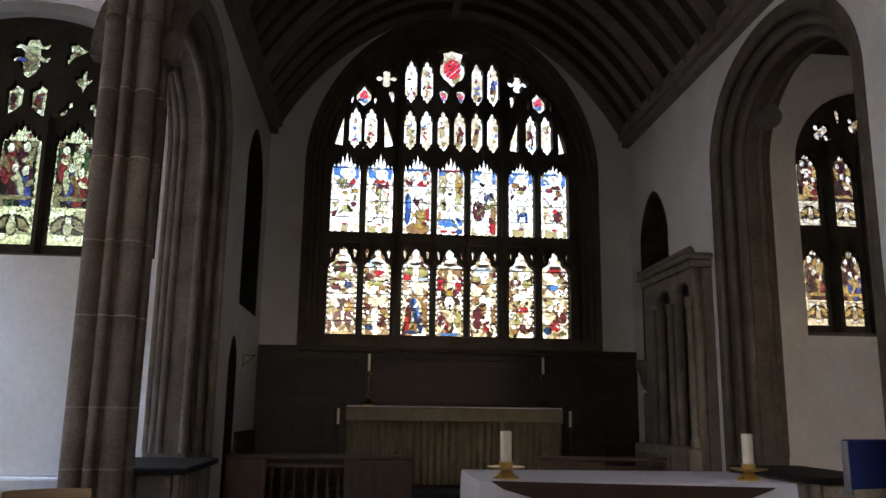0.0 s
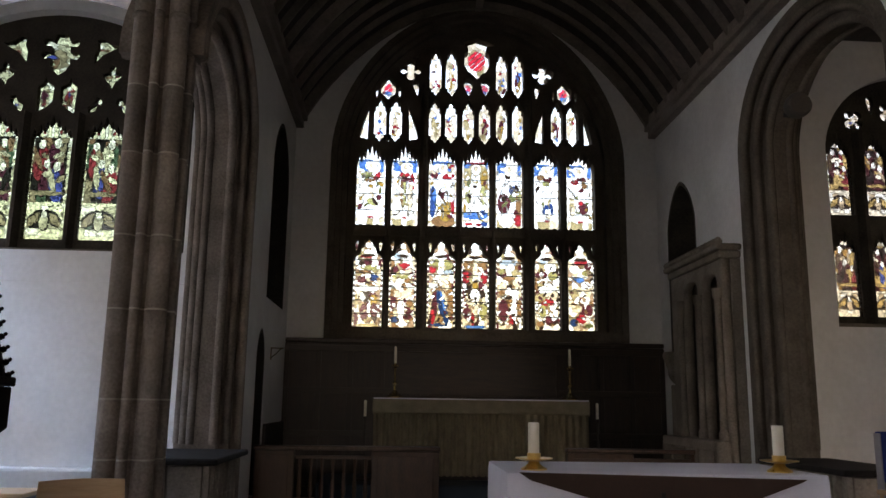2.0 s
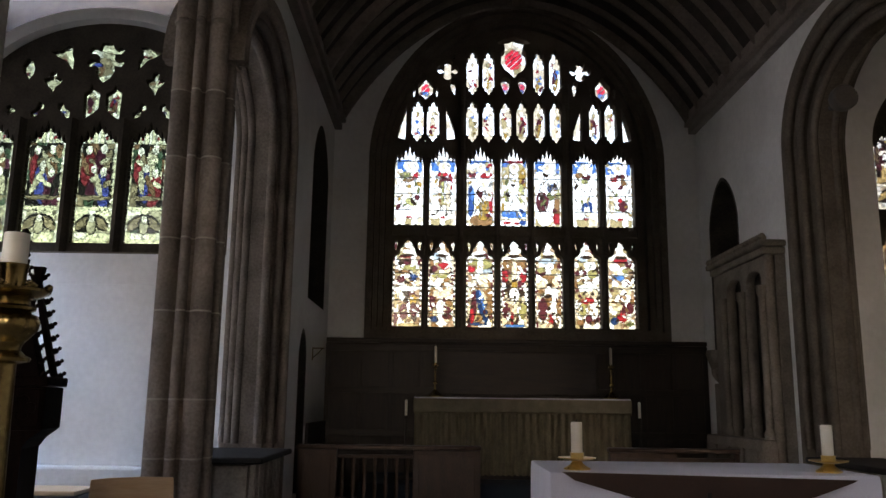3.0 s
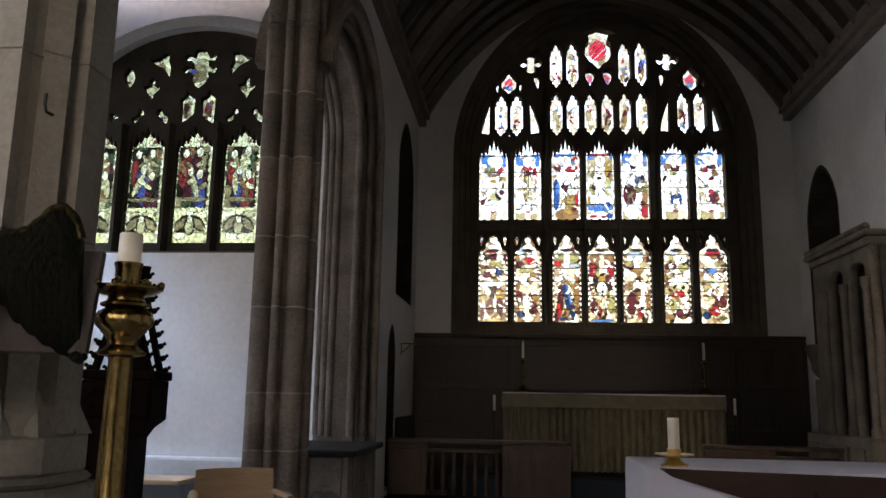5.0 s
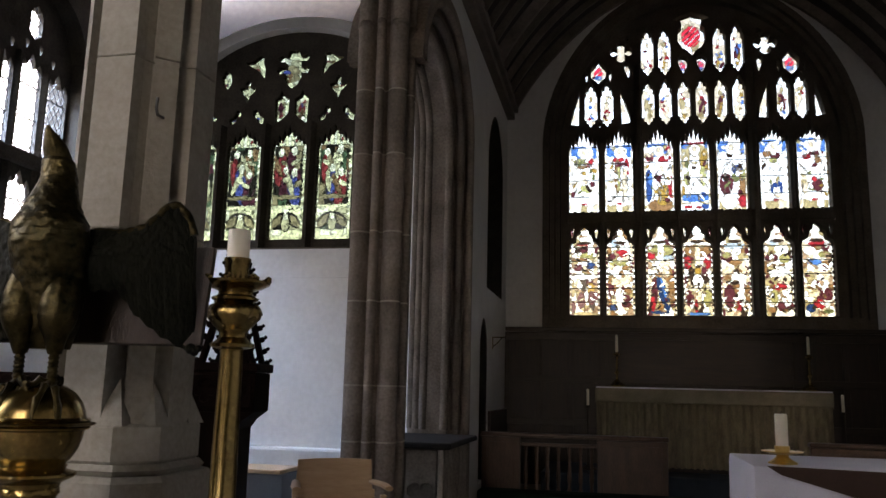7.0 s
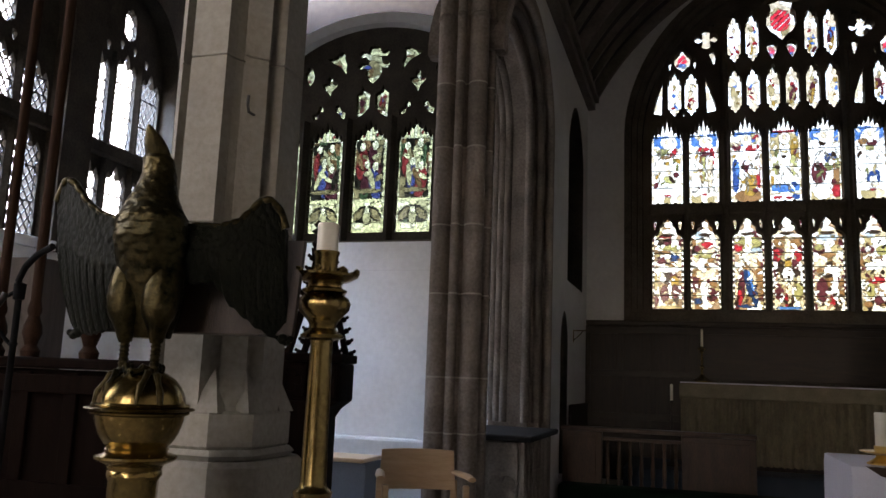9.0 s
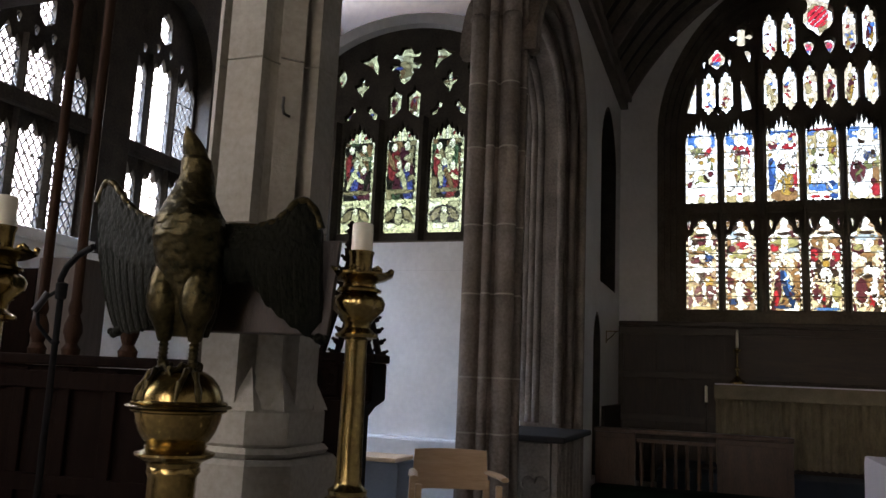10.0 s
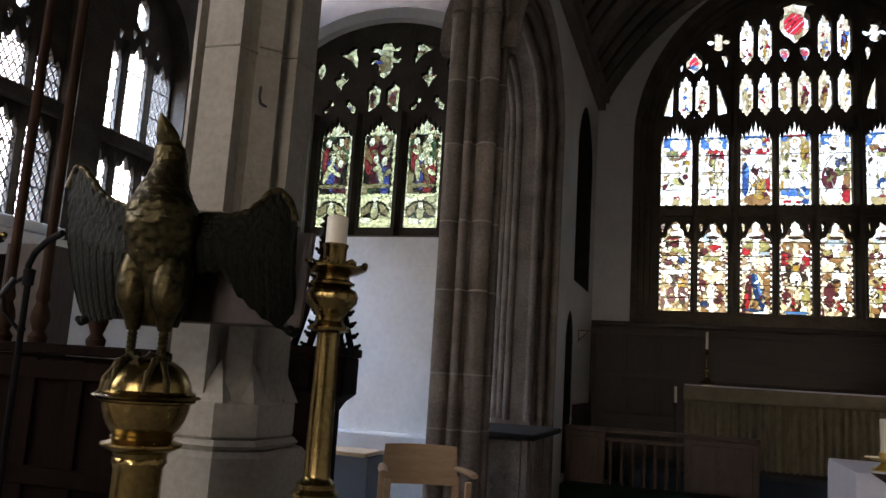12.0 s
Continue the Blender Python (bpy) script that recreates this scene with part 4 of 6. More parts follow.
def chapel_window(name, label, c, sill, rows, y, pal, half, spring, rise, pitch, lh, tracery):
    w = empty(name, label, "window", kind="structure")
    holes, kd = [], []
    for k in range(-2, 3):
        for z0, z1 in rows:
            holes.append(pinnacled(c + k * pitch, lh, z0, z1 - 0.27, z1, 7, 0.7)), kd.append("panel")
    for poly in tracery:
        holes.append(poly), kd.append("figure")
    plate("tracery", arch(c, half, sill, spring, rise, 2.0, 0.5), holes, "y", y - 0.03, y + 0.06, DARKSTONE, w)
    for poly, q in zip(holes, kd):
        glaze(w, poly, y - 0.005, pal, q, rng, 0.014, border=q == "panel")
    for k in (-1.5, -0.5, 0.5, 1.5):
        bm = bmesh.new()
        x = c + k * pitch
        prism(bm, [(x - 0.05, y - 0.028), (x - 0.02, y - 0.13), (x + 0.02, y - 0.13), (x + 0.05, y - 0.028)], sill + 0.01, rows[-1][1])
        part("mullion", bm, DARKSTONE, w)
    part("window_sill", boxed(c - half - 0.01, c + half + 0.01, y - 0.155, y - 0.032, sill - 0.05, sill + 0.02, 0.01), TRACERY, w)
    return w


WING = ((0, -1), (0.35, -0.35), (0.85, 0.0), (0.95, 0.3), (0.5, 0.4), (0.32, 0.3), (0.34, 0.75), (0, 1), (-0.34, 0.75), (-0.32, 0.3), (-0.5, 0.4), (-0.95, 0.3), (-0.85, 0.0), (-0.35, -0.35))


def winged(c, z, w, h):
    return [(c + w * x, z + h * y) for x, y in WING]


CN = -3.71
N2 = [[(CN - 0.005 + x, z) for x, z in ((0, 4.75), (0.07, 4.80), (0.11, 4.88), (0.10, 4.94), (0.18, 4.93), (0.21, 4.98), (0.17, 5.02), (0.10, 5.01), (0.10, 5.08), (0.17, 5.08), (0.20, 5.13), (0.16, 5.17), (0.09, 5.14), (0.06, 5.22), (-0.06, 5.22), (-0.09, 5.14), (-0.16, 5.17), (-0.20, 5.13), (-0.17, 5.08), (-0.10, 5.08), (-0.10, 5.01), (-0.17, 5.02), (-0.21, 4.98), (-0.18, 4.93), (-0.10, 4.94), (-0.11, 4.88), (-0.07, 4.80))]]
for s in (-1, 1):
    N2.append([(CN + s * x, z) for x, z in ((0.20, 4.32), (0.21, 4.62), (0.155, 4.66), (0.13, 4.74), (0.10, 4.66), (0.03, 4.62), (0.035, 4.45), (0.10, 4.38))][::s])
    N2.append(winged(CN + s * 0.56, 4.74, 0.11, 0.15))
    N2.append([(CN + s * x, z) for x, z in ((0.355, 4.88), (0.45, 5.0), (0.56, 5.06), (0.62, 5.10), (0.52, 5.12), (0.44, 5.18), (0.37, 5.17), (0.38, 5.08), (0.35, 5.0))][::s])
    N2.append([(CN + s * x, z) for x, z in ((0.83, 4.76), (0.90, 4.86), (0.91, 4.94), (0.86, 5.02), (0.80, 4.99), (0.77, 4.90), (0.78, 4.83))][::s])
    for e in (-1, 1):
        N2.append([(CN + s * (0.555 + e * x), z) for x, z in ((0.21, 4.33), (0.22, 4.40), (0.16, 4.44), (0.13, 4.52), (0.08, 4.50), (0.07, 4.44), (0.12, 4.41), (0.13, 4.36))][::s * e])
        N2.append(foil(CN + s * (1.11 + e * 0.12), 4.42, 0.06, 3))
chapel_window("window_2", "five-light traceried window with dusky stained glass", CN, 2.82, [(2.955, 4.31)], YC + 0.16, "dusky", 1.44, 4.42, 1.02, 0.556, 0.215, N2)
CS = 5.67
S2 = []
for k in (-1.5, -0.5, 0.5, 1.5):
    S2.append(foil(CS + k * 0.42, 4.545 + (0.10 if abs(k) < 1 else 0), 0.125, 4, math.pi / 4))
for k in (-1, 0, 1):
    S2.append(drop(CS + k * 0.42, 4.60 + 0.08 * (k == 0), 4.84 + 0.08 * (k == 0), 0.07))
chapel_window("window_3", "five-light traceried window with brown stained glass", CS, 2.22, [(2.325, 3.28), (3.44, 4.385)], YC + 0.16, "brown", 1.07, 4.10, 0.95, 0.42, 0.142, S2)


def diamond_window(name, c, half, n, foot, head, lead):
    """A clear window with diamond quarries between stone mullions, set in a side wall."""
    w = empty(name, "tall clear leaded window with diamond panes and stone mullions", "window", kind="structure")
    holes = []
    step = 2 * half / n
    for k in range(n):
        y = c - half + step * (k + 0.5)
        high = head - 0.12 * abs(y - c) / half
        holes += [pinnacled(y, step * 0.41, 2.53, foot - 0.22, foot - 0.02, 3, 0.5), pinnacled(y, step * 0.41, foot + 0.2, high - 0.2, high, 3, 0.5)]
        for e in (-1, 1):
            if 0 < k < n - 1 or (e < 0) == (k > 0):
                holes.append(drop(y + e * step * 0.25, high + 0.02, high + 0.13, 0.045))
        if 0 < k < n - 1:
            holes.append(lancet(y, step * 0.22, high + 0.16, min(high + 0.55, 5.42)))
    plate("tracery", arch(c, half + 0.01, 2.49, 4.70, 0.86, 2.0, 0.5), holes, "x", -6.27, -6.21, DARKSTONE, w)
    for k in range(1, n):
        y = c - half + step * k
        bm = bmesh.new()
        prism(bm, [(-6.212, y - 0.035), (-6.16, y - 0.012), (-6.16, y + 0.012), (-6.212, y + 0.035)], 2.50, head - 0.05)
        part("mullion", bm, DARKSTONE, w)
    for poly in holes:
        y0, y1, z0, z1 = min(p[0] for p in poly), max(p[0] for p in poly), min(p[1] for p in poly), max(p[1] for p in poly)
        me = bpy.data.meshes.new("pane")
        me.from_pydata([(-6.242, y0 - 0.01, z0 - 0.01), (-6.242, y1 + 0.01, z0 - 0.01), (-6.242, y1 + 0.01, z1 + 0.01), (-6.242, y0 - 0.01, z1 + 0.01)], [], [(0, 1, 2, 3)])
        me.materials.append(CLEAR)
        pane = new("pane", me)
        pane.parent = w
        bm = bmesh.new()
        lines = []
        for slope in (1.45, -1.45):
            ks = [z - slope * y for z in (z0, z1) for y in (y0, y1)]
            v = min(ks)
            while v < max(ks):
                (ya, za), (yb, zb) = [(y, slope * y + v) for y in (y0, y1)]
                lo_t, hi_t = sorted(((z0 - za) / (zb - za), (z1 - za) / (zb - za)))
                t0, t1 = max(lo_t, 0), min(hi_t, 1)
                if t1 - t0 > 0.02:
                    lines.append(((ya + (yb - ya) * t0, za + (zb - za) * t0), (ya + (yb - ya) * t1, za + (zb - za) * t1), lead))
                v += 0.125
        if y1 - y0 > 0.2:
            lines += [((y, z0), (y, z1), 0.006) for y in (y0 + 0.03, y1 - 0.03)]
            lines += [((y0, z), (y1, z), 0.008) for z in (z0 + (z1 - z0) * k / 3 for k in (1, 2))]
        for p, q, r in lines:
            tube(bm, [(-6.236, *p), (-6.236, *q)], r, 4)
        part("lead_came", bm, LEAD, pane)
    part("window_sill", boxed(-6.3, -5.96, c - half - 0.04, c + half + 0.04, 2.40, 2.50, 0.01), PLASTER, w)
    part("transom", boxed(-6.208, -6.12, c - half, c + half, foot + 0.01, foot + 0.17, 0.03), DARKSTONE, w)
    return w


bm = bmesh.new()
for k in range(25):
    a0, a1 = (radians(-60 + 5 * q) for q in (k, k + 1))
    vs = [bm.verts.new((-6.0 - 13 * math.cos(a), 6.0 + 13 * math.sin(a), z)) for a, z in ((a0, -0.5), (a1, -0.5), (a1, 14), (a0, 14))]
    bm.faces.new(vs)
CLOUD = bpy.data.materials.new("overcast_sky")
CLOUD.use_nodes = True
on, ol = CLOUD.node_tree.nodes, CLOUD.node_tree.links
on.clear()
oe, oo, ot, oc, oramp = on.new("ShaderNodeEmission"), on.new("ShaderNodeOutputMaterial"), on.new("ShaderNodeTexNoise"), on.new("ShaderNodeTexCoord"), on.new("ShaderNodeValToRGB")
ot.inputs["Scale"].default_value = 0.15
oramp.color_ramp.elements[0].color, oramp.color_ramp.elements[1].color = (0.72, 0.80, 1.0, 1), (0.90, 0.93, 1.0, 1)
oe.inputs[1].default_value = 0.85
ol.new(oc.outputs["Object"], ot.inputs[0]), ol.new(ot.outputs[0], oramp.inputs[0]), ol.new(oramp.outputs[0], oe.inputs[0]), ol.new(oe.outputs[0], oo.inputs[0])
tagged(part("backdrop", bm, CLOUD), "bright overcast sky outside the north windows", "sky", kind="structure")
CLEAR = bpy.data.materials.new("clear_glass")
CLEAR.use_nodes = True
cn, cl = CLEAR.node_tree.nodes, CLEAR.node_tree.links
cn.clear()
ctr, cgl, cmx, cout = cn.new("ShaderNodeBsdfTransparent"), cn.new("ShaderNodeBsdfGlossy"), cn.new("ShaderNodeMixShader"), cn.new("ShaderNodeOutputMaterial")
ctr.inputs[0].default_value = (0.9, 0.93, 0.95, 1)
cgl.inputs["Roughness"].default_value, cmx.inputs[0].default_value = 0.05, 0.04
cl.new(ctr.outputs[0], cmx.inputs[1]), cl.new(cgl.outputs[0], cmx.inputs[2]), cl.new(cmx.outputs[0], cout.inputs[0])
diamond_window("window_4", *NWIN[0], 5, 3.58, 4.36, 0.0085)
diamond_window("window_5", *NWIN[1], 3, 3.54, 4.82, 0.005)

# ---- piers ----
def pier_outline(cx, cy, r, turn=0.0):
    """A pier in plan: four round shafts on the diagonals, with a slim roll between two deep grooves on each face."""
    lobes = [(math.pi / 4 + math.pi / 2 * k, 0.72 * r, 0.28 * r) for k in range(4)]
    lobes += [(math.pi / 2 * k, 0.76 * r, 0.125 * r) for k in range(4)]
    pts = []
    for k in range(192):
        a = 2 * math.pi * k / 192
        far = 0.58 * r
        for b, d, q in lobes:
            off = d * math.sin(a - b)
            if abs(off) < q and math.cos(a - b) > 0:
                far = max(far, d * math.cos(a - b) + math.sqrt(q * q - off * off))
        pts.append((cx + far * math.cos(a + turn), cy + far * math.sin(a + turn)))
    return pts


MORTAR = surface("lime_mortar", (0.30, 0.27, 0.22), (0.42, 0.38, 0.32), 0.95, grain=60, bump=0.1)


def pier(name, label, cx, cy, r, courses, base, mat, turn=0.0):
    p = empty(name, label, "pier", kind="structure")
    out = pier_outline(cx, cy, r, turn)
    for z0, z1 in zip(courses, courses[1:]):
        part("stone", prism(bmesh.new(), out, z0, z1, 0.005), mat, p, smooth=True)
        part("mortar_joint", prism(bmesh.new(), pier_outline(cx, cy, r * 1.003, turn), z1 - 0.006, z1 + 0.006), MORTAR, p)
    for (z0, z1, g) in base:
        part("base", prism(bmesh.new(), pier_outline(cx, cy, r * g, turn), z0, z1, 0.02), mat, p, smooth=True)
    return p


P1 = pier("pier_north", "clustered brown sandstone pier with moulded shafts", -1.787, 5.80, 0.25, [0.0, 0.42, 0.96, 1.35, 1.95, 2.46, 3.05, 3.55, 4.10, 4.62, 5.08], [(4.06, 4.12, 1.05)], STONE)
P2 = empty("pier_west", "pale limestone pier with hollow mouldings and a stepped base", "pier", kind="structure")


def west_outline(cx, cy, g):
    """Square pier in plan with its corners cut into hollows and flats."""
    quarter = [(1.0, 0.0), (1.0, 0.33), (0.78, 0.36), (0.64, 0.42), (0.58, 0.50), (0.64, 0.57), (0.86, 0.59), (0.59, 0.86), (0.57, 0.64), (0.50, 0.58), (0.42, 0.64), (0.36, 0.78), (0.33, 1.0)]
    pts = []
    for k in range(4):
        c, s = math.cos(math.pi * k / 2), math.sin(math.pi * k / 2)
        pts += [(cx + g * (c * x - s * y), cy + g * (s * x + c * y)) for x, y in quarter]
    return pts


for z0, z1 in zip([1.18, 1.92, 2.62, 3.35, 4.05], [1.92, 2.62, 3.35, 4.05, 4.75]):
    part("stone", prism(bmesh.new(), west_outline(-2.02, 3.04, 0.255), z0, z1 - 0.003, 0.004), PALE, P2)
bm = bmesh.new()
prism(bm, [(-2.02 + 0.268 * x, 3.04 + 0.268 * y) for x, y in ((1, -0.55), (1, 0.55), (0.55, 1), (-0.55, 1), (-1, 0.55), (-1, -0.55), (-0.55, -1), (0.55, -1))], 1.04, 1.185, 0.012)
part("base", bm, PALE, P2)
bm = bmesh.new()
for k in range(4):
    for x, y in ((0.80, 0.47), (0.47, 0.80)):
        c, q = math.cos(math.pi * k / 2), math.sin(math.pi * k / 2)
        bmesh.ops.create_cone(bm, cap_ends=True, segments=4, radius1=0.085, radius2=0.0, depth=0.17, matrix=pose(-2.02 + 0.255 * (c * x - q * y), 3.04 + 0.255 * (q * x + c * y), 1.265, 0, 0, 45))
prism(bm, [(-2.02 + 0.245 * x, 3.04 + 0.245 * y) for x, y in ((1, -0.55), (1, 0.55), (0.55, 1), (-0.55, 1), (-1, 0.55), (-1, -0.55), (-0.55, -1), (0.55, -1))], 1.18, 1.20)
part("base_stop", bm, PALE, P2)
for g, z0, z1 in ((0.285, 1.0, 1.04), (0.318, 0.45, 1.0), (0.37, 0.0, 0.45)):
    part("plinth", prism(bmesh.new(), [(-2.02 + g * x, 3.04 + g * y) for x, y in ((1, -0.6), (1, 0.6), (0.6, 1), (-0.6, 1), (-1, 0.6), (-1, -0.6), (-0.6, -1), (0.6, -1))], z0, z1, 0.02), PALE, P2)
bm = bmesh.new()
tube(bm, [(-1.835, 2.86, 2.375), (-1.83, 2.81, 2.37), (-1.828, 2.795, 2.395), (-1.826, 2.795, 2.435)], 0.006, 8)
tagged(part("wall_hook", bm, IRON), "small black iron hook fixed in the stone pier", "hook")

# ---- sanctuary ----
R = empty("wall_panelling", "dark oak panelling along the east wall behind the altar", "panelling", kind="structure")
part("backing", boxed(XN + 0.005, XS - 0.005, YE - 0.03, YE - 0.004, 0.15, 2.12), OAK, R)
for k in range(13):
    x = XN + 0.03 + (XS - XN - 0.06) * k / 12
    part("stile", boxed(x - 0.035, x + 0.035, YE - 0.055, YE - 0.031, 0.16, 2.11, 0.006), OAK, R)
for z in (0.25, 0.95, 1.50, 2.05):
    part("board", boxed(XN + 0.01, XS - 0.01, YE - 0.06, YE - 0.033, z - 0.04, z + 0.04, 0.005), OAKH, R)
part("cornice", boxed(XN + 0.006, XS - 0.006, YE - 0.09, YE - 0.004, 2.12, 2.18, 0.012), OAKH, R)
part("centre_panel", boxed(-0.05, 2.10, YE - 0.085, YE - 0.062, 1.45, 2.02, 0.01), OAKH, R)
bm = bmesh.new()
box(bm, -0.05, 0.85, YE - 0.12, YE - 0.087, 2.02, 2.05, 0.006)
part("ledge", bm, OAKH, R)
tagged(part("side_panelling", boxed(XN + 0.003, XN + 0.04, 9.36, YE - 0.1, 0.15, 1.10, 0.006), OAK), "low dark oak panelling on the side wall", "panelling", kind="structure")

A = empty("high_altar", "long high altar draped in a gold-green pleated frontal", "altar")
part("altar_table", boxed(-0.27, 2.31, 10.03, 10.78, 0.45, 1.396, 0.01), OAK, A)
part("fair_linen", boxed(-0.29, 2.33, 9.962, 10.79, 1.397, 1.412, 0.004), CLOTH, A, "white linen altar cloth")
bm = bmesh.new()
n = 260
top, bot = [], []
for k in range(n + 1):
    x = -0.285 + 2.61 * k / n
    d = 0.016 * math.sin(k * 0.74) + 0.008 * math.sin(k * 0.31 + 1)
    top.append(bm.verts.new((x, 9.998 + d * 0.6, 1.25))), bot.append(bm.verts.new((x, 9.990 + d, 0.50 + 0.006 * math.sin(k * 0.9))))
back = [[bm.verts.new((v.co.x, 10.03, v.co.z)) for v in line] for line in (top, bot)]
for k in range(n):
    bm.faces.new((bot[k], bot[k + 1], top[k + 1], top[k]))
    bm.faces.new((back[1][k + 1], back[1][k], back[0][k], back[0][k + 1]))
part("frontal", bm, FRONTAL, A, "pleated gold-green frontal", smooth=True)
bm = boxed(-0.30, 2.34, 9.965, 10.028, 1.235, 1.395, 0.012)
part("superfrontal", bm, surface("superfrontal_cloth", (0.16, 0.135, 0.09), (0.26, 0.225, 0.155), 0.85, grain=80, blotch=9, bump=0.2), A, "plain gold-green band along the altar edge")
bm = bmesh.new()
for k in range(130):
    x = -0.29 + 2.62 * k / 129
    tube(bm, [(x, 9.972, 1.236), (x + 0.002, 9.970, 1.215)], 0.005, 5)
part("fringe", bm, FRONTAL, A)


def altar_candlestick(x, y, z):
    c = empty("altar_candlestick", "slender brass altar candlestick holding a white candle", "candlestick", "altar candlesticks", at=pose(x, y, z))
    part("foot", lathe(bmesh.new(), [(0.105, 0), (0.105, 0.015), (0.08, 0.035), (0.05, 0.055), (0.028, 0.08), (0.018, 0.092)], seg=6), BRASS, c)
    part("stem", lathe(bmesh.new(), [(0.012, 0.088), (0.016, 0.12), (0.011, 0.15), (0.03, 0.17), (0.03, 0.185), (0.011, 0.20), (0.014, 0.27), (0.010, 0.34), (0.024, 0.36), (0.010, 0.375)], seg=14), BRASS, c, smooth=True)
    part("drip_pan", lathe(bmesh.new(), [(0.01, 0.37), (0.045, 0.385), (0.05, 0.40), (0.044, 0.40), (0.016, 0.39), (0.016, 0.43)], seg=16), BRASS, c, smooth=True)
    part("candle", lathe(bmesh.new(), [(0.017, 0.425), (0.017, 0.625), (0.010, 0.632), (0.002, 0.634), (0.002, 0.645)], seg=14), WAX, c, "white candle", smooth=True)
    return c


altar_candlestick(-0.04, 10.25, 1.412)
altar_candlestick(2.16, 10.25, 1.412)
for x in (-0.385, 2.425):
    c = empty("standing_taper", "thin dark post holding a white taper beside the altar", "candlestick", "tapers beside the altar", at=pose(x, 9.95, 0.45))
    part("post", lathe(bmesh.new(), [(0.10, 0), (0.10, 0.02), (0.02, 0.05), (0.014, 0.4), (0.012, 0.70), (0.028, 0.72), (0.028, 0.735), (0.014, 0.74)], seg=12), OAK, c, smooth=True)
    part("candle", lathe(bmesh.new(), [(0.017, 0.73), (0.017, 0.92), (0.004, 0.93)], seg=12), WAX, c, "white taper", smooth=True)


def altar_rail(x0, x1, gate):
    r = empty("altar_rail", "dark oak communion rail with turned balusters and panelled ends", "altar rail", "communion rails")
    part("handrail", boxed(x0, x1, 8.76, 8.90, 0.855, 0.90, 0.014), RAILOAK, r, "polished top rail")
    part("bottom_rail", boxed(x0, x1, 8.80, 8.86, 0.19, 0.25, 0.008), RAILOAK, r)
    a, b = (x0 + 0.42, x1 - 0.72) if gate > 0 else (x0 + 0.72, x1 - 0.42)
    for p0, p1 in ((x0 + 0.01, a), (b, x1 - 0.01)):
        e = part("end_panel", boxed(p0, p1, 8.79, 8.87, 0.15, 0.852, 0.008), RAILOAK, r)
        part("panel_frame", boxed(p0 + 0.06, p1 - 0.06, 8.775, 8.789, 0.30, 0.80, 0.006), RAILOAK, e)
    part("mid_rail", boxed(a + 0.003, b - 0.003, 8.80, 8.86, 0.765, 0.80, 0.006), RAILOAK, r)
    n = 7
    for k in range(n):
        x = a + (b - a) * (k + 0.5) / n
        part("baluster", lathe(bmesh.new(), [(0.022, 0.25), (0.022, 0.33), (0.014, 0.36), (0.024, 0.44), (0.016, 0.60), (0.013, 0.68), (0.02, 0.70), (0.02, 0.765)], x, 8.83, 10), RAILOAK, r, smooth=True)
    return r


altar_rail(-1.48, 0.46, 1)
altar_rail(1.80, 3.56, -1)

bm = boxed(-1.46, 1.0, 8.43, 8.70, 0.152, 0.34, 0.03)
tagged(part("kneeler", bm, surface("green_carpet", (0.003, 0.010, 0.006), (0.006, 0.02, 0.011), 0.95, grain=150, blotch=4, bump=0.2, spec=0.1)), "long dark green kneeler before the communion rail", "kneeler")

# canopied stone monument in the south-east
T = empty("canopied_monument", "tall canopied stone monument with slender columns against the wall", "monument")
MST = surface("monument_stone", (0.13, 0.11, 0.088), (0.28, 0.24, 0.195), 0.9, grain=45, blotch=4, bump=0.35, dirt=(0.08, 0.068, 0.056), dirt_amount=0.5, spec=0.2)
plate("arcade_front", [(8.27, 0.16), (9.84, 0.16), (9.84, 2.90), (8.27, 2.90)], [arch(8.61, 0.20, 1.02, 2.66, 0.10), arch(9.18, 0.20, 1.02, 2.66, 0.10)], "x", 3.36, 3.46, MST, T, 0.015)
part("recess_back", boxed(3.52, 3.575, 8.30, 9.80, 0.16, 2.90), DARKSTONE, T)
part("end_panel", boxed(3.462, 3.575, 8.27, 8.36, 0.16, 2.90, 0.008), MST, T)
part("end_panel", boxed(3.462, 3.575, 9.75, 9.84, 0.16, 2.90, 0.008), MST, T)
part("cornice", boxed(3.33, 3.575, 8.24, 9.88, 2.90, 2.98, 0.02), MST, T)
part("cornice", boxed(3.29, 3.575, 8.20, 9.92, 2.982, 3.05, 0.025), MST, T)
for k in range(16):
    part("cresting", lathe(bmesh.new(), [(0.04, 3.051), (0.05, 3.075), (0.034, 3.105), (0.01, 3.12)], 3.335, 8.25 + 1.62 * k / 15, 6), MST, T)
for y in (8.335, 8.895, 9.46):
    part("column", lathe(bmesh.new(), [(0.06, 1.02), (0.06, 1.09), (0.04, 1.12), (0.038, 2.46), (0.055, 2.50), (0.06, 2.58)], 3.335, y, 12), MST, T, smooth=True)
part("tomb_chest", boxed(3.20, 3.358, 8.22, 9.90, 0.15, 1.02, 0.03), MST, T)
for k in range(4):
    part("niche_panel", boxed(3.178, 3.20, 8.30 + 0.40 * k, 8.62 + 0.40 * k, 0.30, 0.92, 0.012), MST, T)
bm = lathe(bmesh.new(), [(0.02, 1.62), (0.07, 1.68), (0.11, 1.74), (0.10, 1.80), (0.14, 1.88), (0.16, 1.98), (0.16, 2.03)], XS - 0.06, 10.21, 10, lambda a, z: 1 + 0.12 * math.sin(5 * a + 20 * z))
tagged(part("stone_corbel", bm, MST), "carved stone bracket projecting from the plaster wall", "corbel")
bm = bmesh.new()
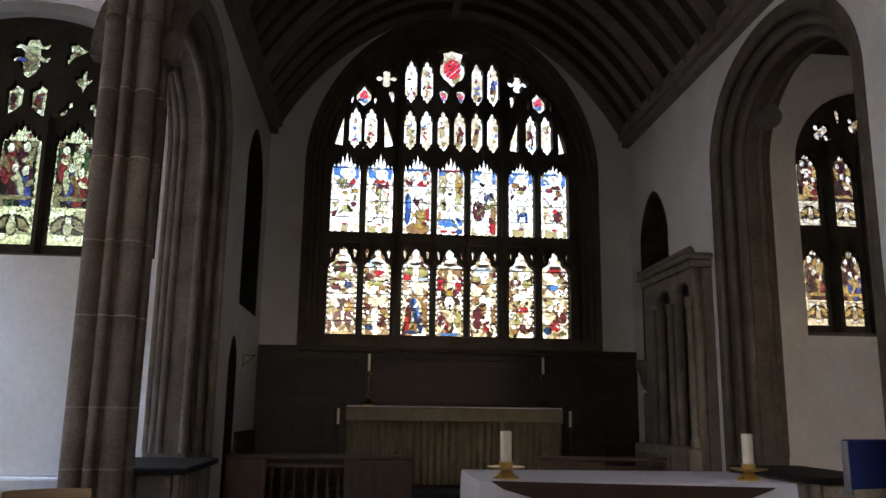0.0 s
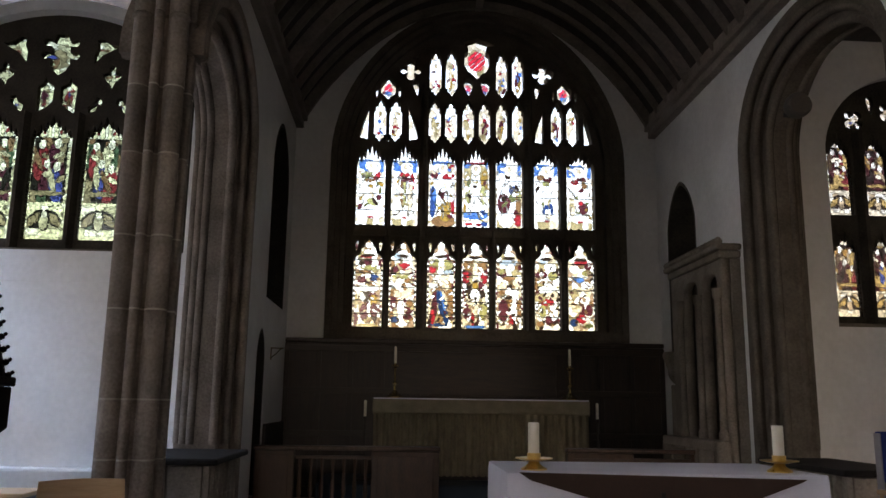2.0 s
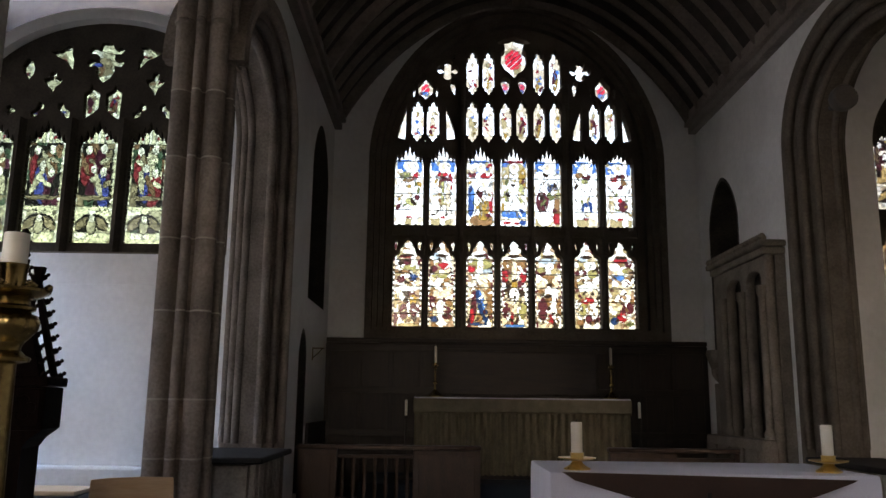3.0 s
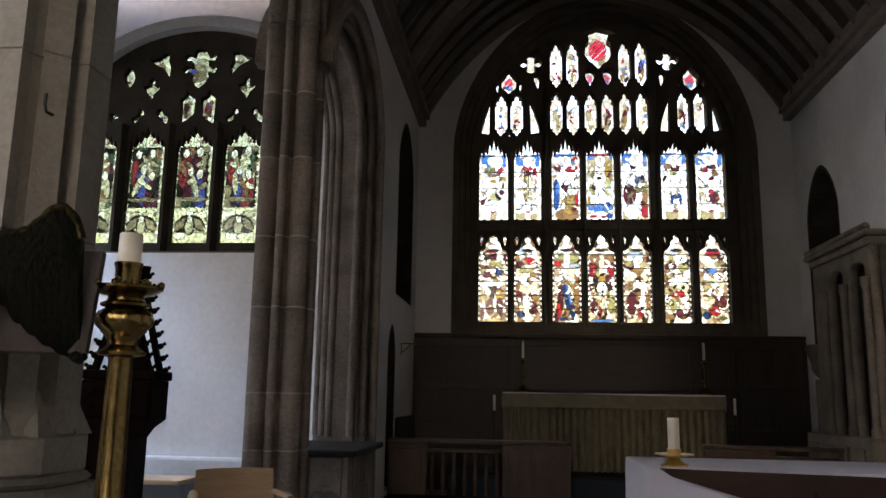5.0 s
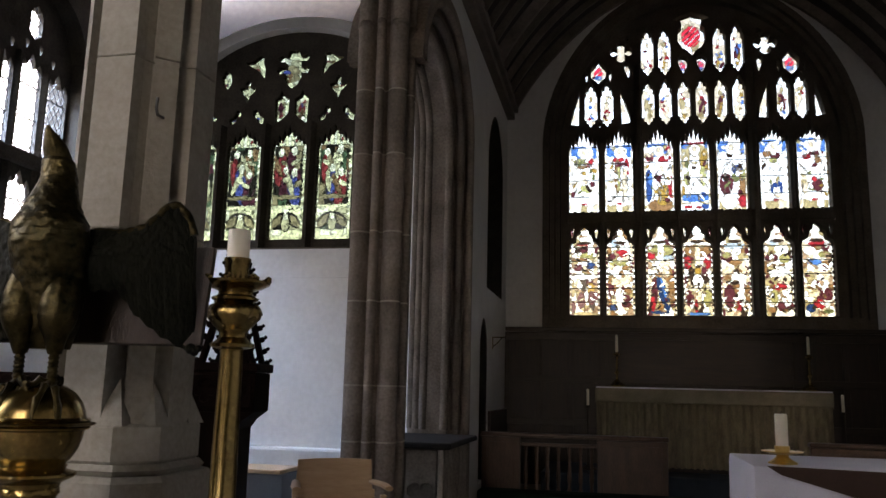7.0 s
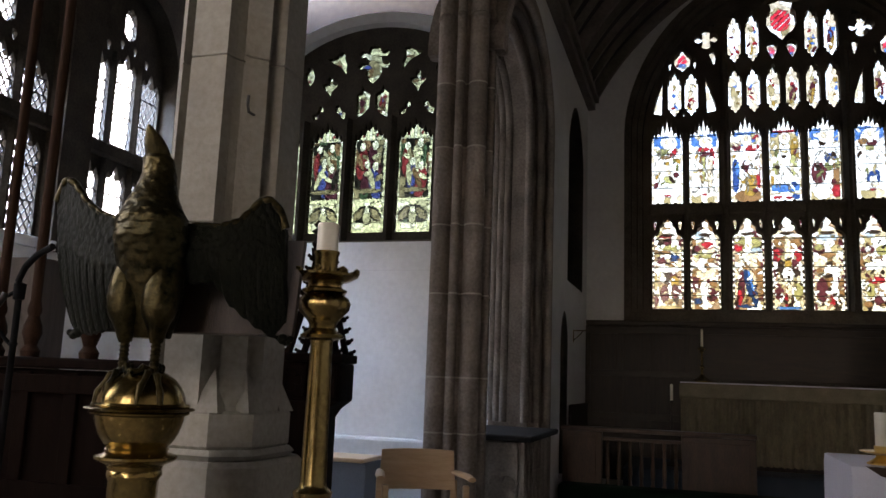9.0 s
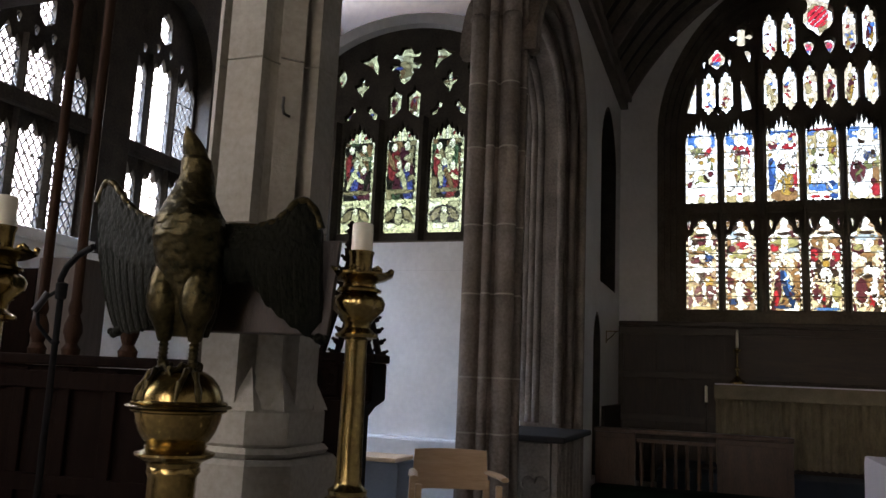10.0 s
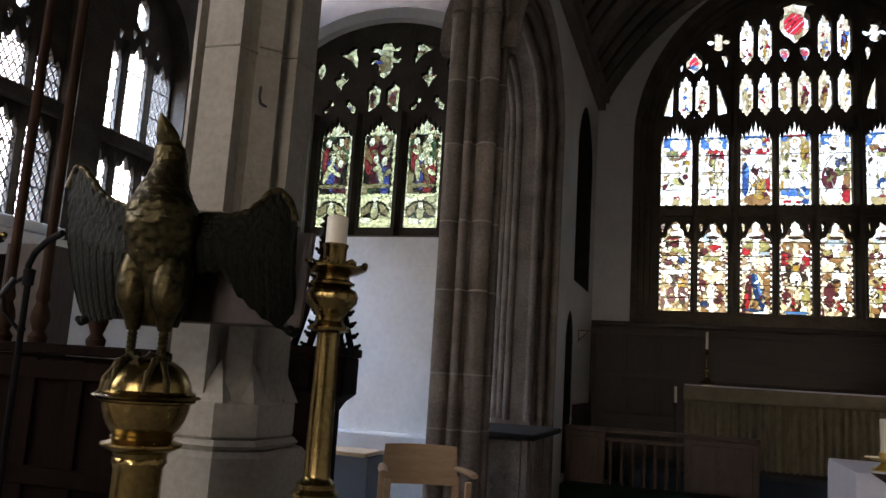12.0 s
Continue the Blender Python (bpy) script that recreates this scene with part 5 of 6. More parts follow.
prism(bm, [(XS - 0.10, 10.12), (XS - 0.002, 10.12), (XS - 0.002, 10.32), (XS - 0.10, 10.32)], 0.16, 1.62, 0.01)
tagged(part("corbel_shaft", bm, MST), "slim stone shaft below the carved bracket", "shaft")


CHEST = surface("chest_stone", (0.20, 0.175, 0.15), (0.40, 0.36, 0.31), 0.9, grain=45, blotch=4, bump=0.35, dirt=(0.10, 0.085, 0.07), dirt_amount=0.5, spec=0.2)


def tomb_chest(name, label, x0, x1, y0, y1, z1):
    t = empty(name, label, "tomb")
    part("plinth", boxed(x0 - 0.03, x1 + 0.03, y0 - 0.03, y1 + 0.03, 0.0, 0.14, 0.02), CHEST, t)
    part("chest", boxed(x0 + 0.05, x1 - 0.05, y0 + 0.05, y1 - 0.05, 0.14, z1 - 0.05), CHEST, t)
    part("slab", boxed(x0 - 0.04, x1 + 0.06, y0 - 0.04, y1 + 0.04, z1 - 0.05, z1, 0.015), surface("slab_marble", (0.014, 0.013, 0.012), (0.035, 0.032, 0.03), 0.75, grain=30, blotch=3, bump=0.1, spec=0.25), t, "dark stone top slab")
    ny, nx = max(int((y1 - y0) / 0.16), 3), 2
    for k in range(ny + 1):
        y = y0 + 0.03 + (y1 - y0 - 0.06) * k / ny
        for x, s in ((x1 - 0.052, 1), (x0 + 0.052, -1)):
            part("rib", boxed(min(x, x + s * 0.05), max(x, x + s * 0.05), y - 0.018, y + 0.018, 0.142, z1 - 0.052, 0.008), CHEST, t)
    for y, s in ((y0 + 0.052, -1), (y1 - 0.052, 1)):
        for k in range(nx):
            w = (x1 - x0 - 0.1) / nx
            cx = x0 + 0.05 + w * (k + 0.5)
            zc = (z1 + 0.05) / 2
            frame_out = [(cx - w / 2 + 0.012, 0.15), (cx + w / 2 - 0.012, 0.15), (cx + w / 2 - 0.012, z1 - 0.06), (cx - w / 2 + 0.012, z1 - 0.06)]
            plate("quatrefoil_panel", frame_out, [foil(cx, zc, min(w, z1 - 0.3) * 0.46, 4, math.pi / 4)], "y", *sorted((y, y + s * 0.04)), CHEST, t, 0.006)
    return t


tomb_chest("tomb_chest", "stone tomb chest with quatrefoil panels and a dark slab", -2.08, -1.42, 6.55, 7.78, 0.912)
tomb_chest("tomb_chest", "low stone tomb chest beneath the south arch", 3.50, 4.12, 6.40, 7.85, 0.885)

# wall bracket and loudspeaker
bm = bmesh.new()
box(bm, XN + 0.002, XN + 0.012, 9.66, 9.68, 1.82, 1.97)
box(bm, XN + 0.012, XN + 0.15, 9.66, 9.68, 1.955, 1.968)
tube(bm, [(XN + 0.01, 9.67, 1.85), (XN + 0.07, 9.67, 1.90), (XN + 0.12, 9.67, 1.957)], 0.006, 6)
tagged(part("wall_bracket", bm, BRASS), "small brass bracket fixed to the white wall", "bracket")
S = empty("loudspeaker", "small round dark loudspeaker on the arch", "loudspeaker")
bm = lathe(bmesh.new(), [(0.10, -0.06), (0.115, -0.02), (0.115, 0.05), (0.095, 0.07)], seg=20)
bmesh.ops.rotate(bm, verts=bm.verts, matrix=Matrix.Rotation(radians(90), 3, "X"))
for v in bm.verts:
    v.co += Vector((3.56, 6.85, 4.05))
part("case", bm, surface("grey_case", (0.06, 0.055, 0.05), (0.10, 0.09, 0.08), 0.6, bump=0.05), S, smooth=True)
part("mount", boxed(3.55, 3.60, 6.86, 7.1, 4.03, 4.07, 0.006), IRON, S)

# ---- chapel on the north ----
tagged(part("wall_ledge", boxed(-5.99, XN - 0.61, YC - 0.14, YC - 0.003, 0.0, 0.70, 0.03), PLASTER), "white plastered ledge at the foot of the wall", "ledge", kind="structure")
tagged(part("string_course", boxed(-5.99, XN - 0.61, YC - 0.012, YC - 0.003, 0.702, 2.50, 0.006), PLASTER), "slightly proud lower plaster of the chapel wall", "plaster", kind="structure")
B = empty("low_bench", "low grey bench with a pale wooden top", "bench")
part("bench_top", boxed(-4.3, -3.12, 7.30, 7.78, 0.52, 0.56, 0.01), BEECH, B, "pale wooden top")
part("bench_front", boxed(-4.28, -3.10, 7.33, 7.76, 0.0, 0.518, 0.01), surface("grey_paint", (0.10, 0.115, 0.13), (0.14, 0.155, 0.17), 0.7, bump=0.08), B)

K = empty("canopied_stall", "dark carved oak stall with a crocketed gable canopy", "stall", at=pose(-2.70, 5.35, 0, 0, 0, 8))


def crocketed(side, depth0, depth1, foot, z0, apex):
    bm = bmesh.new()
    n = 9
    ins, outs = [], []
    pts = []
    for k in range(n + 1):
        t = k / n
        x = foot * (1 - t) ** 1.15
        z = z0 + (apex - z0) * t
        pts.append((side * x, z))
    for (xa, za), (xb, zb) in zip(pts, pts[1:]):
        w = 0.035
        vs = [bm.verts.new((x, d, z)) for d in (depth0, depth1) for x, z in ((xa - side * w, za), (xa, za), (xb, zb), (xb - side * w, zb))]
        for f in ((0, 1, 2, 3), (7, 6, 5, 4), (0, 4, 5, 1), (1, 5, 6, 2), (2, 6, 7, 3), (3, 7, 4, 0)):
            bm.faces.new([vs[i] for i in f])
    for x, z in pts[:-1]:
        for d in ((depth0 + depth1) / 2,):
            bmesh.ops.create_icosphere(bm, subdivisions=1, radius=0.024, matrix=pose(x + side * 0.018, d, z + 0.012))
            bmesh.ops.create_icosphere(bm, subdivisions=1, radius=0.015, matrix=pose(x + side * 0.042, d, z + 0.03))
    bmesh.ops.recalc_face_normals(bm, faces=bm.faces)
    return bm


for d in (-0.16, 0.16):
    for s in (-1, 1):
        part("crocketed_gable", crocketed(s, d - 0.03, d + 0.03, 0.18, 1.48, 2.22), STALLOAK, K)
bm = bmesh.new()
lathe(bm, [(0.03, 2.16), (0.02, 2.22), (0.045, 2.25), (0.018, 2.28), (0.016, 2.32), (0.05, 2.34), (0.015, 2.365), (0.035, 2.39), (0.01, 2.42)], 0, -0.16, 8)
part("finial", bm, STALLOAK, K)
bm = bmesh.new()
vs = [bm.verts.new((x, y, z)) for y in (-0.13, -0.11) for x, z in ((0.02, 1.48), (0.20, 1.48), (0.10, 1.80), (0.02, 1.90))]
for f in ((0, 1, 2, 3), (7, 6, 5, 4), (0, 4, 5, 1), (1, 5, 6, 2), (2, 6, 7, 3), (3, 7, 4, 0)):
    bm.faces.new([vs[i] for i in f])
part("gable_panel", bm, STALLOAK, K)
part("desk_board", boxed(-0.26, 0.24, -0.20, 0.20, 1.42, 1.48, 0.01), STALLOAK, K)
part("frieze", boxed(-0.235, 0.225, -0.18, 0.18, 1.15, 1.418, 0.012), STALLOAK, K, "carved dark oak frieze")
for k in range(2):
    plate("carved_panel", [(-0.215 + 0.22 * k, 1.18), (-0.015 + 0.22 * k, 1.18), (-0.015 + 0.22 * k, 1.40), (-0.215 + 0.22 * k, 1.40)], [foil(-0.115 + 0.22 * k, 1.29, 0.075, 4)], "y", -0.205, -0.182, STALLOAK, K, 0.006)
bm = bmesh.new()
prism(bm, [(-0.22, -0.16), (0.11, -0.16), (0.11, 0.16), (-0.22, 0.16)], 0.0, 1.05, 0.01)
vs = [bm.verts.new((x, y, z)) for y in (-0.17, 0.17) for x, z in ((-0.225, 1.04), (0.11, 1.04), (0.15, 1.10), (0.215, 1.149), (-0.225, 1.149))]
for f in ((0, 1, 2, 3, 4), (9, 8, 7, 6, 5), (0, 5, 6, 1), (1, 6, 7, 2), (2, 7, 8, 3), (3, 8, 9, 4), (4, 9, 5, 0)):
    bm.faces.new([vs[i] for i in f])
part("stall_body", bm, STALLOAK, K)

# ---- nave altar and chairs ----
NA = empty("nave_altar", "nave altar under a white cloth with a dark hanging", "altar")
part("altar_table", boxed(0.58, 2.14, 4.26, 4.94, 0.0, 0.985, 0.01), OAK, NA)
bm = bmesh.new()
drape = []
for lift, grow in ((1.022, -0.012), (1.018, 0.0), (0.98, 0.004), (0.75, 0.006), (0.35, 0.010)):
    ring = []
    for x0, y0, x1, y1, n in ((0.545, 4.195, 2.17, 4.195, 40), (2.17, 4.195, 2.17, 5.0, 20), (2.17, 5.0, 0.545, 5.0, 40), (0.545, 5.0, 0.545, 4.195, 20)):
        for k in range(n):
            t = k / n
            ox, oy = (y1 - y0) / max(abs(y1 - y0), 1e-6), -(x1 - x0) / max(abs(x1 - x0), 1e-6)
            wave = grow + (1.02 - lift) * 0.012 * math.sin(7 * t * (2 if n == 40 else 1) + x0)
            ring.append(bm.verts.new((x0 + (x1 - x0) * t + ox * wave, y0 + (y1 - y0) * t + oy * wave, lift)))
    drape.append(ring)
for a, b in zip(drape, drape[1:]):
    for k in range(len(a)):
        bm.faces.new((a[k], b[k], b[(k + 1) % len(a)], a[(k + 1) % len(a)]))
bm.faces.new(drape[0])
bmesh.ops.recalc_face_normals(bm, faces=bm.faces)
part("altar_cloth", bm, CLOTH, NA, "white linen cloth hanging to the sides", smooth=True)
bm = bmesh.new()
outline = [(0.60, 1.024), (0.66, 0.985), (1.02, 0.885), (1.42, 0.80), (1.74, 0.885), (2.02, 0.985), (2.05, 1.022)]
vs = [[bm.verts.new((x, y, min(z, 1.0) if i else z)) for i, (x, z) in enumerate(outline)] for y in (4.172, 4.184)]
for a, b in ((vs[0], vs[1]),):
    bm.faces.new(a), bm.faces.new(b[::-1])
    for k in range(len(a)):
        bm.faces.new((a[k], b[k], b[(k + 1) % len(a)], a[(k + 1) % len(a)]))
part("hanging", bm, BANNER, NA, "dark brown hanging with a small cross")
bm2 = bmesh.new()
box(bm2, 1.305, 1.325, 4.164, 4.171, 0.845, 0.935)
box(bm2, 1.285, 1.345, 4.163, 4.170, 0.895, 0.910)
part("cross_emblem", bm2, surface("black_thread", (0.006, 0.005, 0.005), (0.014, 0.012, 0.012), 0.8), NA)


def altar_candle(x, y, z):
    c = empty("altar_candle", "thick ivory candle in a low brass holder on the altar", "candle", "candles on the nave altar", at=pose(x, y, z))
    part("holder_foot", lathe(bmesh.new(), [(0.062, 0), (0.062, 0.008), (0.045, 0.02), (0.03, 0.032), (0.026, 0.045)], seg=20, wobble=lambda a, h: 1 + (0.10 * math.cos(4 * a) if h < 0.02 else 0)), POLISHED, c, smooth=True)
    part("drip_pan", lathe(bmesh.new(), [(0.03, 0.044), (0.06, 0.048), (0.095, 0.056), (0.098, 0.061), (0.06, 0.054), (0.03, 0.052)], seg=24), POLISHED, c, smooth=True)
    part("socket", lathe(bmesh.new(), [(0.034, 0.050), (0.036, 0.085), (0.032, 0.085)], seg=18), POLISHED, c, smooth=True)
    wax = part("candle", lathe(bmesh.new(), [(0.029, 0.08), (0.0295, 0.232), (0.027, 0.238), (0.012, 0.235)], seg=20), WAX, c, "ivory candle", smooth=True)
    bm = bmesh.new()
    tube(bm, [(0, 0, 0.234), (0.001, 0, 0.246), (0.005, 0, 0.252)], 0.0016, 6)
    part("wick", bm, IRON, wax)
    return c


altar_candle(0.705, 4.36, 1.022)
altar_candle(2.00, 4.36, 1.022)

C = empty("wooden_armchair", "plain pale beech armchair with a curved back", "chair", at=pose(-1.80, 5.02, 0.05, 0, 0, 26))
bm = bmesh.new()
rows2 = []
for j in range(5):
    row = []
    for k in range(13):
        u = -1 + k / 6
        row.append((0.24 * u * (1 - 0.05 * j / 4), -0.0 + 0.035 * (1 - u * u) - 0.05 * (1 - j / 4) * 0.4, 0.60 + 0.245 * j / 4 - 0.006 * u * u * (j == 4)))
    rows2.append(row)
fr = [[bm.verts.new((x, y - 0.009, z)) for x, y, z in r] for r in rows2]
bk = [[bm.verts.new((x, y + 0.009, z)) for x, y, z in r] for r in rows2]
for j in range(4):
    for k in range(12):
        bm.faces.new((fr[j][k], fr[j][k + 1], fr[j + 1][k + 1], fr[j + 1][k])), bm.faces.new((bk[j][k + 1], bk[j][k], bk[j + 1][k], bk[j + 1][k + 1]))
for k in range(12):
    bm.faces.new((fr[4][k], fr[4][k + 1], bk[4][k + 1], bk[4][k])), bm.faces.new((fr[0][k + 1], fr[0][k], bk[0][k], bk[0][k + 1]))
for j in range(4):
    bm.faces.new((fr[j][0], fr[j + 1][0], bk[j + 1][0], bk[j][0])), bm.faces.new((fr[j + 1][12], fr[j][12], bk[j][12], bk[j + 1][12]))
part("backrest", bm, BEECH, C, smooth=True)
part("seat", boxed(-0.21, 0.21, -0.44, 0.0, 0.40, 0.435, 0.012), BEECH, C)
for s in (-1, 1):
    bm = bmesh.new()
    box(bm, s * 0.235 - 0.02, s * 0.235 + 0.02, -0.02, 0.02, -0.05, 0.66, 0.006)
    part("leg", bm, BEECH, C)
    part("leg", boxed(s * 0.235 - 0.018, s * 0.235 + 0.018, -0.45, -0.41, -0.05, 0.68, 0.006), BEECH, C)
    bm = bmesh.new()
    pts = [(s * 0.235, 0.03, 0.70), (s * 0.245, -0.14, 0.715), (s * 0.26, -0.32, 0.725), (s * 0.265, -0.46, 0.72)]
    tube(bm, pts, 0.028, 10, [0.8, 1, 1.05, 0.85])
    for v in bm.verts:
        v.co.z = 0.71 + (v.co.z - 0.71) * 0.6
    part("armrest", bm, BEECH, C, smooth=True)

Q = empty("blue_chair", "chair with a bright blue fabric back and wooden arms", "chair", at=pose(3.56, 5.75, 0, 0, 0, 20))
part("backrest", boxed(-0.24, 0.24, -0.03, 0.03, 0.86, 1.20, 0.012), BLUE, Q, "bright blue fabric back")
part("backrest_frame", boxed(-0.255, -0.241, -0.025, 0.025, 0.45, 1.19, 0.004), surface("steel_tube", (0.4, 0.4, 0.42), (0.5, 0.5, 0.52), 0.35, 1.0), Q)
part("backrest_frame", boxed(0.241, 0.255, -0.025, 0.025, 0.45, 1.19, 0.004), BEECH, Q)
part("seat", boxed(-0.24, 0.24, -0.45, -0.031, 0.42, 0.50, 0.02), BLUE, Q)
for s in (-1, 1):
    part("armrest", boxed(s * 0.28 - 0.025, s * 0.28 + 0.025, -0.42, -0.0, 0.78, 0.815, 0.01), BEECH, Q)
    part("leg", boxed(s * 0.25 - 0.015, s * 0.25 + 0.015, -0.43, -0.40, 0.0, 0.776, 0.004), BEECH, Q)
    part("leg", boxed(s * 0.25 - 0.015, s * 0.25 + 0.015, -0.02, 0.01, 0.0, 0.776, 0.004), BEECH, Q)


# ---- big standing candlesticks ----
def standing_candlestick(x, y, dz=0.0):
    c = empty("standing_candlestick", "tall polished brass standing candlestick with a thick white candle", "candlestick", "standing brass candlesticks", at=pose(x, y, dz, 0, 0, 12))
    part("foot", lathe(bmesh.new(), [(0.20, 0), (0.20, 0.03), (0.17, 0.05), (0.15, 0.10), (0.10, 0.16), (0.07, 0.24), (0.05, 0.30)], seg=28), BRASS, c, smooth=True)
    part("shaft", lathe(bmesh.new(), [(0.045, 0.30), (0.06, 0.34), (0.045, 0.38), (0.042, 0.90), (0.072, 0.915), (0.078, 0.93), (0.062, 0.945), (0.066, 0.96), (0.047, 0.975), (0.043, 0.99), (0.0365, 1.44), (0.039, 1.452)], seg=28), BRASS, c, smooth=True)
    part("collar", lathe(bmesh.new(), [(0.038, 1.45), (0.070, 1.458), (0.074, 1.468), (0.055, 1.478), (0.044, 1.49), (0.046, 1.505), (0.052, 1.515)], seg=28), BRASS, c, smooth=True)
    part("knop", lathe(bmesh.new(), [(0.05, 1.513), (0.060, 1.53), (0.079, 1.552), (0.083, 1.575), (0.074, 1.595), (0.056, 1.606)], seg=48, wobble=lambda a, h: 1 + 0.10 * abs(math.cos(3 * a)) * (1 if 1.52 < h < 1.6 else 0)), BRASS, c, smooth=True)
    part("neck", lathe(bmesh.new(), [(0.055, 1.604), (0.074, 1.612), (0.076, 1.620), (0.058, 1.628), (0.054, 1.645)], seg=28), BRASS, c, smooth=True)
    pan = part("drip_pan", lathe(bmesh.new(), [(0.054, 1.643), (0.085, 1.652), (0.110, 1.666), (0.112, 1.674), (0.10, 1.672), (0.05, 1.664), (0.04, 1.664)], seg=28), BRASS, c, smooth=True)
    for k in range(8):
        a = math.pi / 4 * k
        bm = bmesh.new()
        for d in (-0.10, 0.0, 0.10):
            bmesh.ops.create_icosphere(bm, subdivisions=1, radius=0.0105 if d else 0.012, matrix=pose(0.106 * math.cos(a + d), 0.106 * math.sin(a + d), 1.679 + (0.004 if not d else 0)))
        part("cresting", bm, BRASS, pan)
    part("socket", lathe(bmesh.new(), [(0.038, 1.66), (0.040, 1.735), (0.044, 1.745), (0.044, 1.752), (0.035, 1.752)], seg=24), BRASS, c, smooth=True)
    part("candle", lathe(bmesh.new(), [(0.0365, 1.735), (0.0365, 1.843), (0.034, 1.848), (0.01, 1.845)], seg=28), WAX, c, "short thick white candle", smooth=True)
    return c


SC = standing_candlestick(-1.318, 2.55)
copy_thing(SC, pose(-2.30, 1.97, 0.0, 0, 0, 40))

# ---- eagle lectern ----
L = empty("eagle_lectern", "brass eagle lectern standing on a ball, with spread wings", "lectern", at=pose(-1.757, 2.22, 0, 0, 0, 8))


def along(table, u):
    for (a, va), (b, vb) in zip(table, table[1:]):
        if u <= b:
            return va + (vb - va) * (u - a) / (b - a)
    return table[-1][1]


def eagle_body():
    """Breast, neck and upturned head, laid over with rows of small overlapping feathers."""
    wide = [(1.43, 0.06), (1.50, 0.085), (1.58, 0.098), (1.66, 0.106), (1.74, 0.114), (1.80, 0.110), (1.85, 0.084), (1.90, 0.065), (1.95, 0.054), (1.985, 0.050), (2.0, 0.050), (2.01, 0.042), (2.04, 0.037), (2.06, 0.030), (2.08, 0.018), (2.10, 0.004)]
    lean = [(1.43, 0.02), (1.58, 0.0), (1.74, -0.035), (1.86, -0.04), (1.95, -0.02), (2.01, -0.022), (2.06, -0.045), (2.10, -0.075)]
    bm = bmesh.new()
    seg, n, rings = 84, 150, []
    for i in range(n + 1):
        z = 1.43 + 0.67 * i / n
        r, o = along(wide, z), along(lean, z)
        ring = []
        for k in range(seg):
            a = 2 * math.pi * k / seg
            f = 1.0
            if z < 1.985:
                turns = 9
                best = 0.0
                for shift in (0, 1):
                    row = (z - 1.43) / 0.046 + 0.5 * shift
                    lobe = ((a * turns / (2 * math.pi) + 0.5 * shift) % 1 - 0.5) * 2
                    drop_ = row % 1
                    if drop_ > 0.35 * lobe * lobe:
                        best = max(best, (1 - drop_) * (1 - 0.5 * lobe * lobe))
                f += 0.06 * best - 0.02
            ring.append(bm.verts.new((r * f * math.cos(a) - 0.022 * max(z - 1.95, 0) / 0.15, o + 0.86 * r * f * math.sin(a), z)))
        rings.append(ring)
    for a, b in zip(rings, rings[1:]):
        for k in range(seg):
            bm.faces.new((a[k], a[(k + 1) % seg], b[(k + 1) % seg], b[k]))
    bm.faces.new(rings[0][::-1]), bm.faces.new(rings[-1])
    return bm


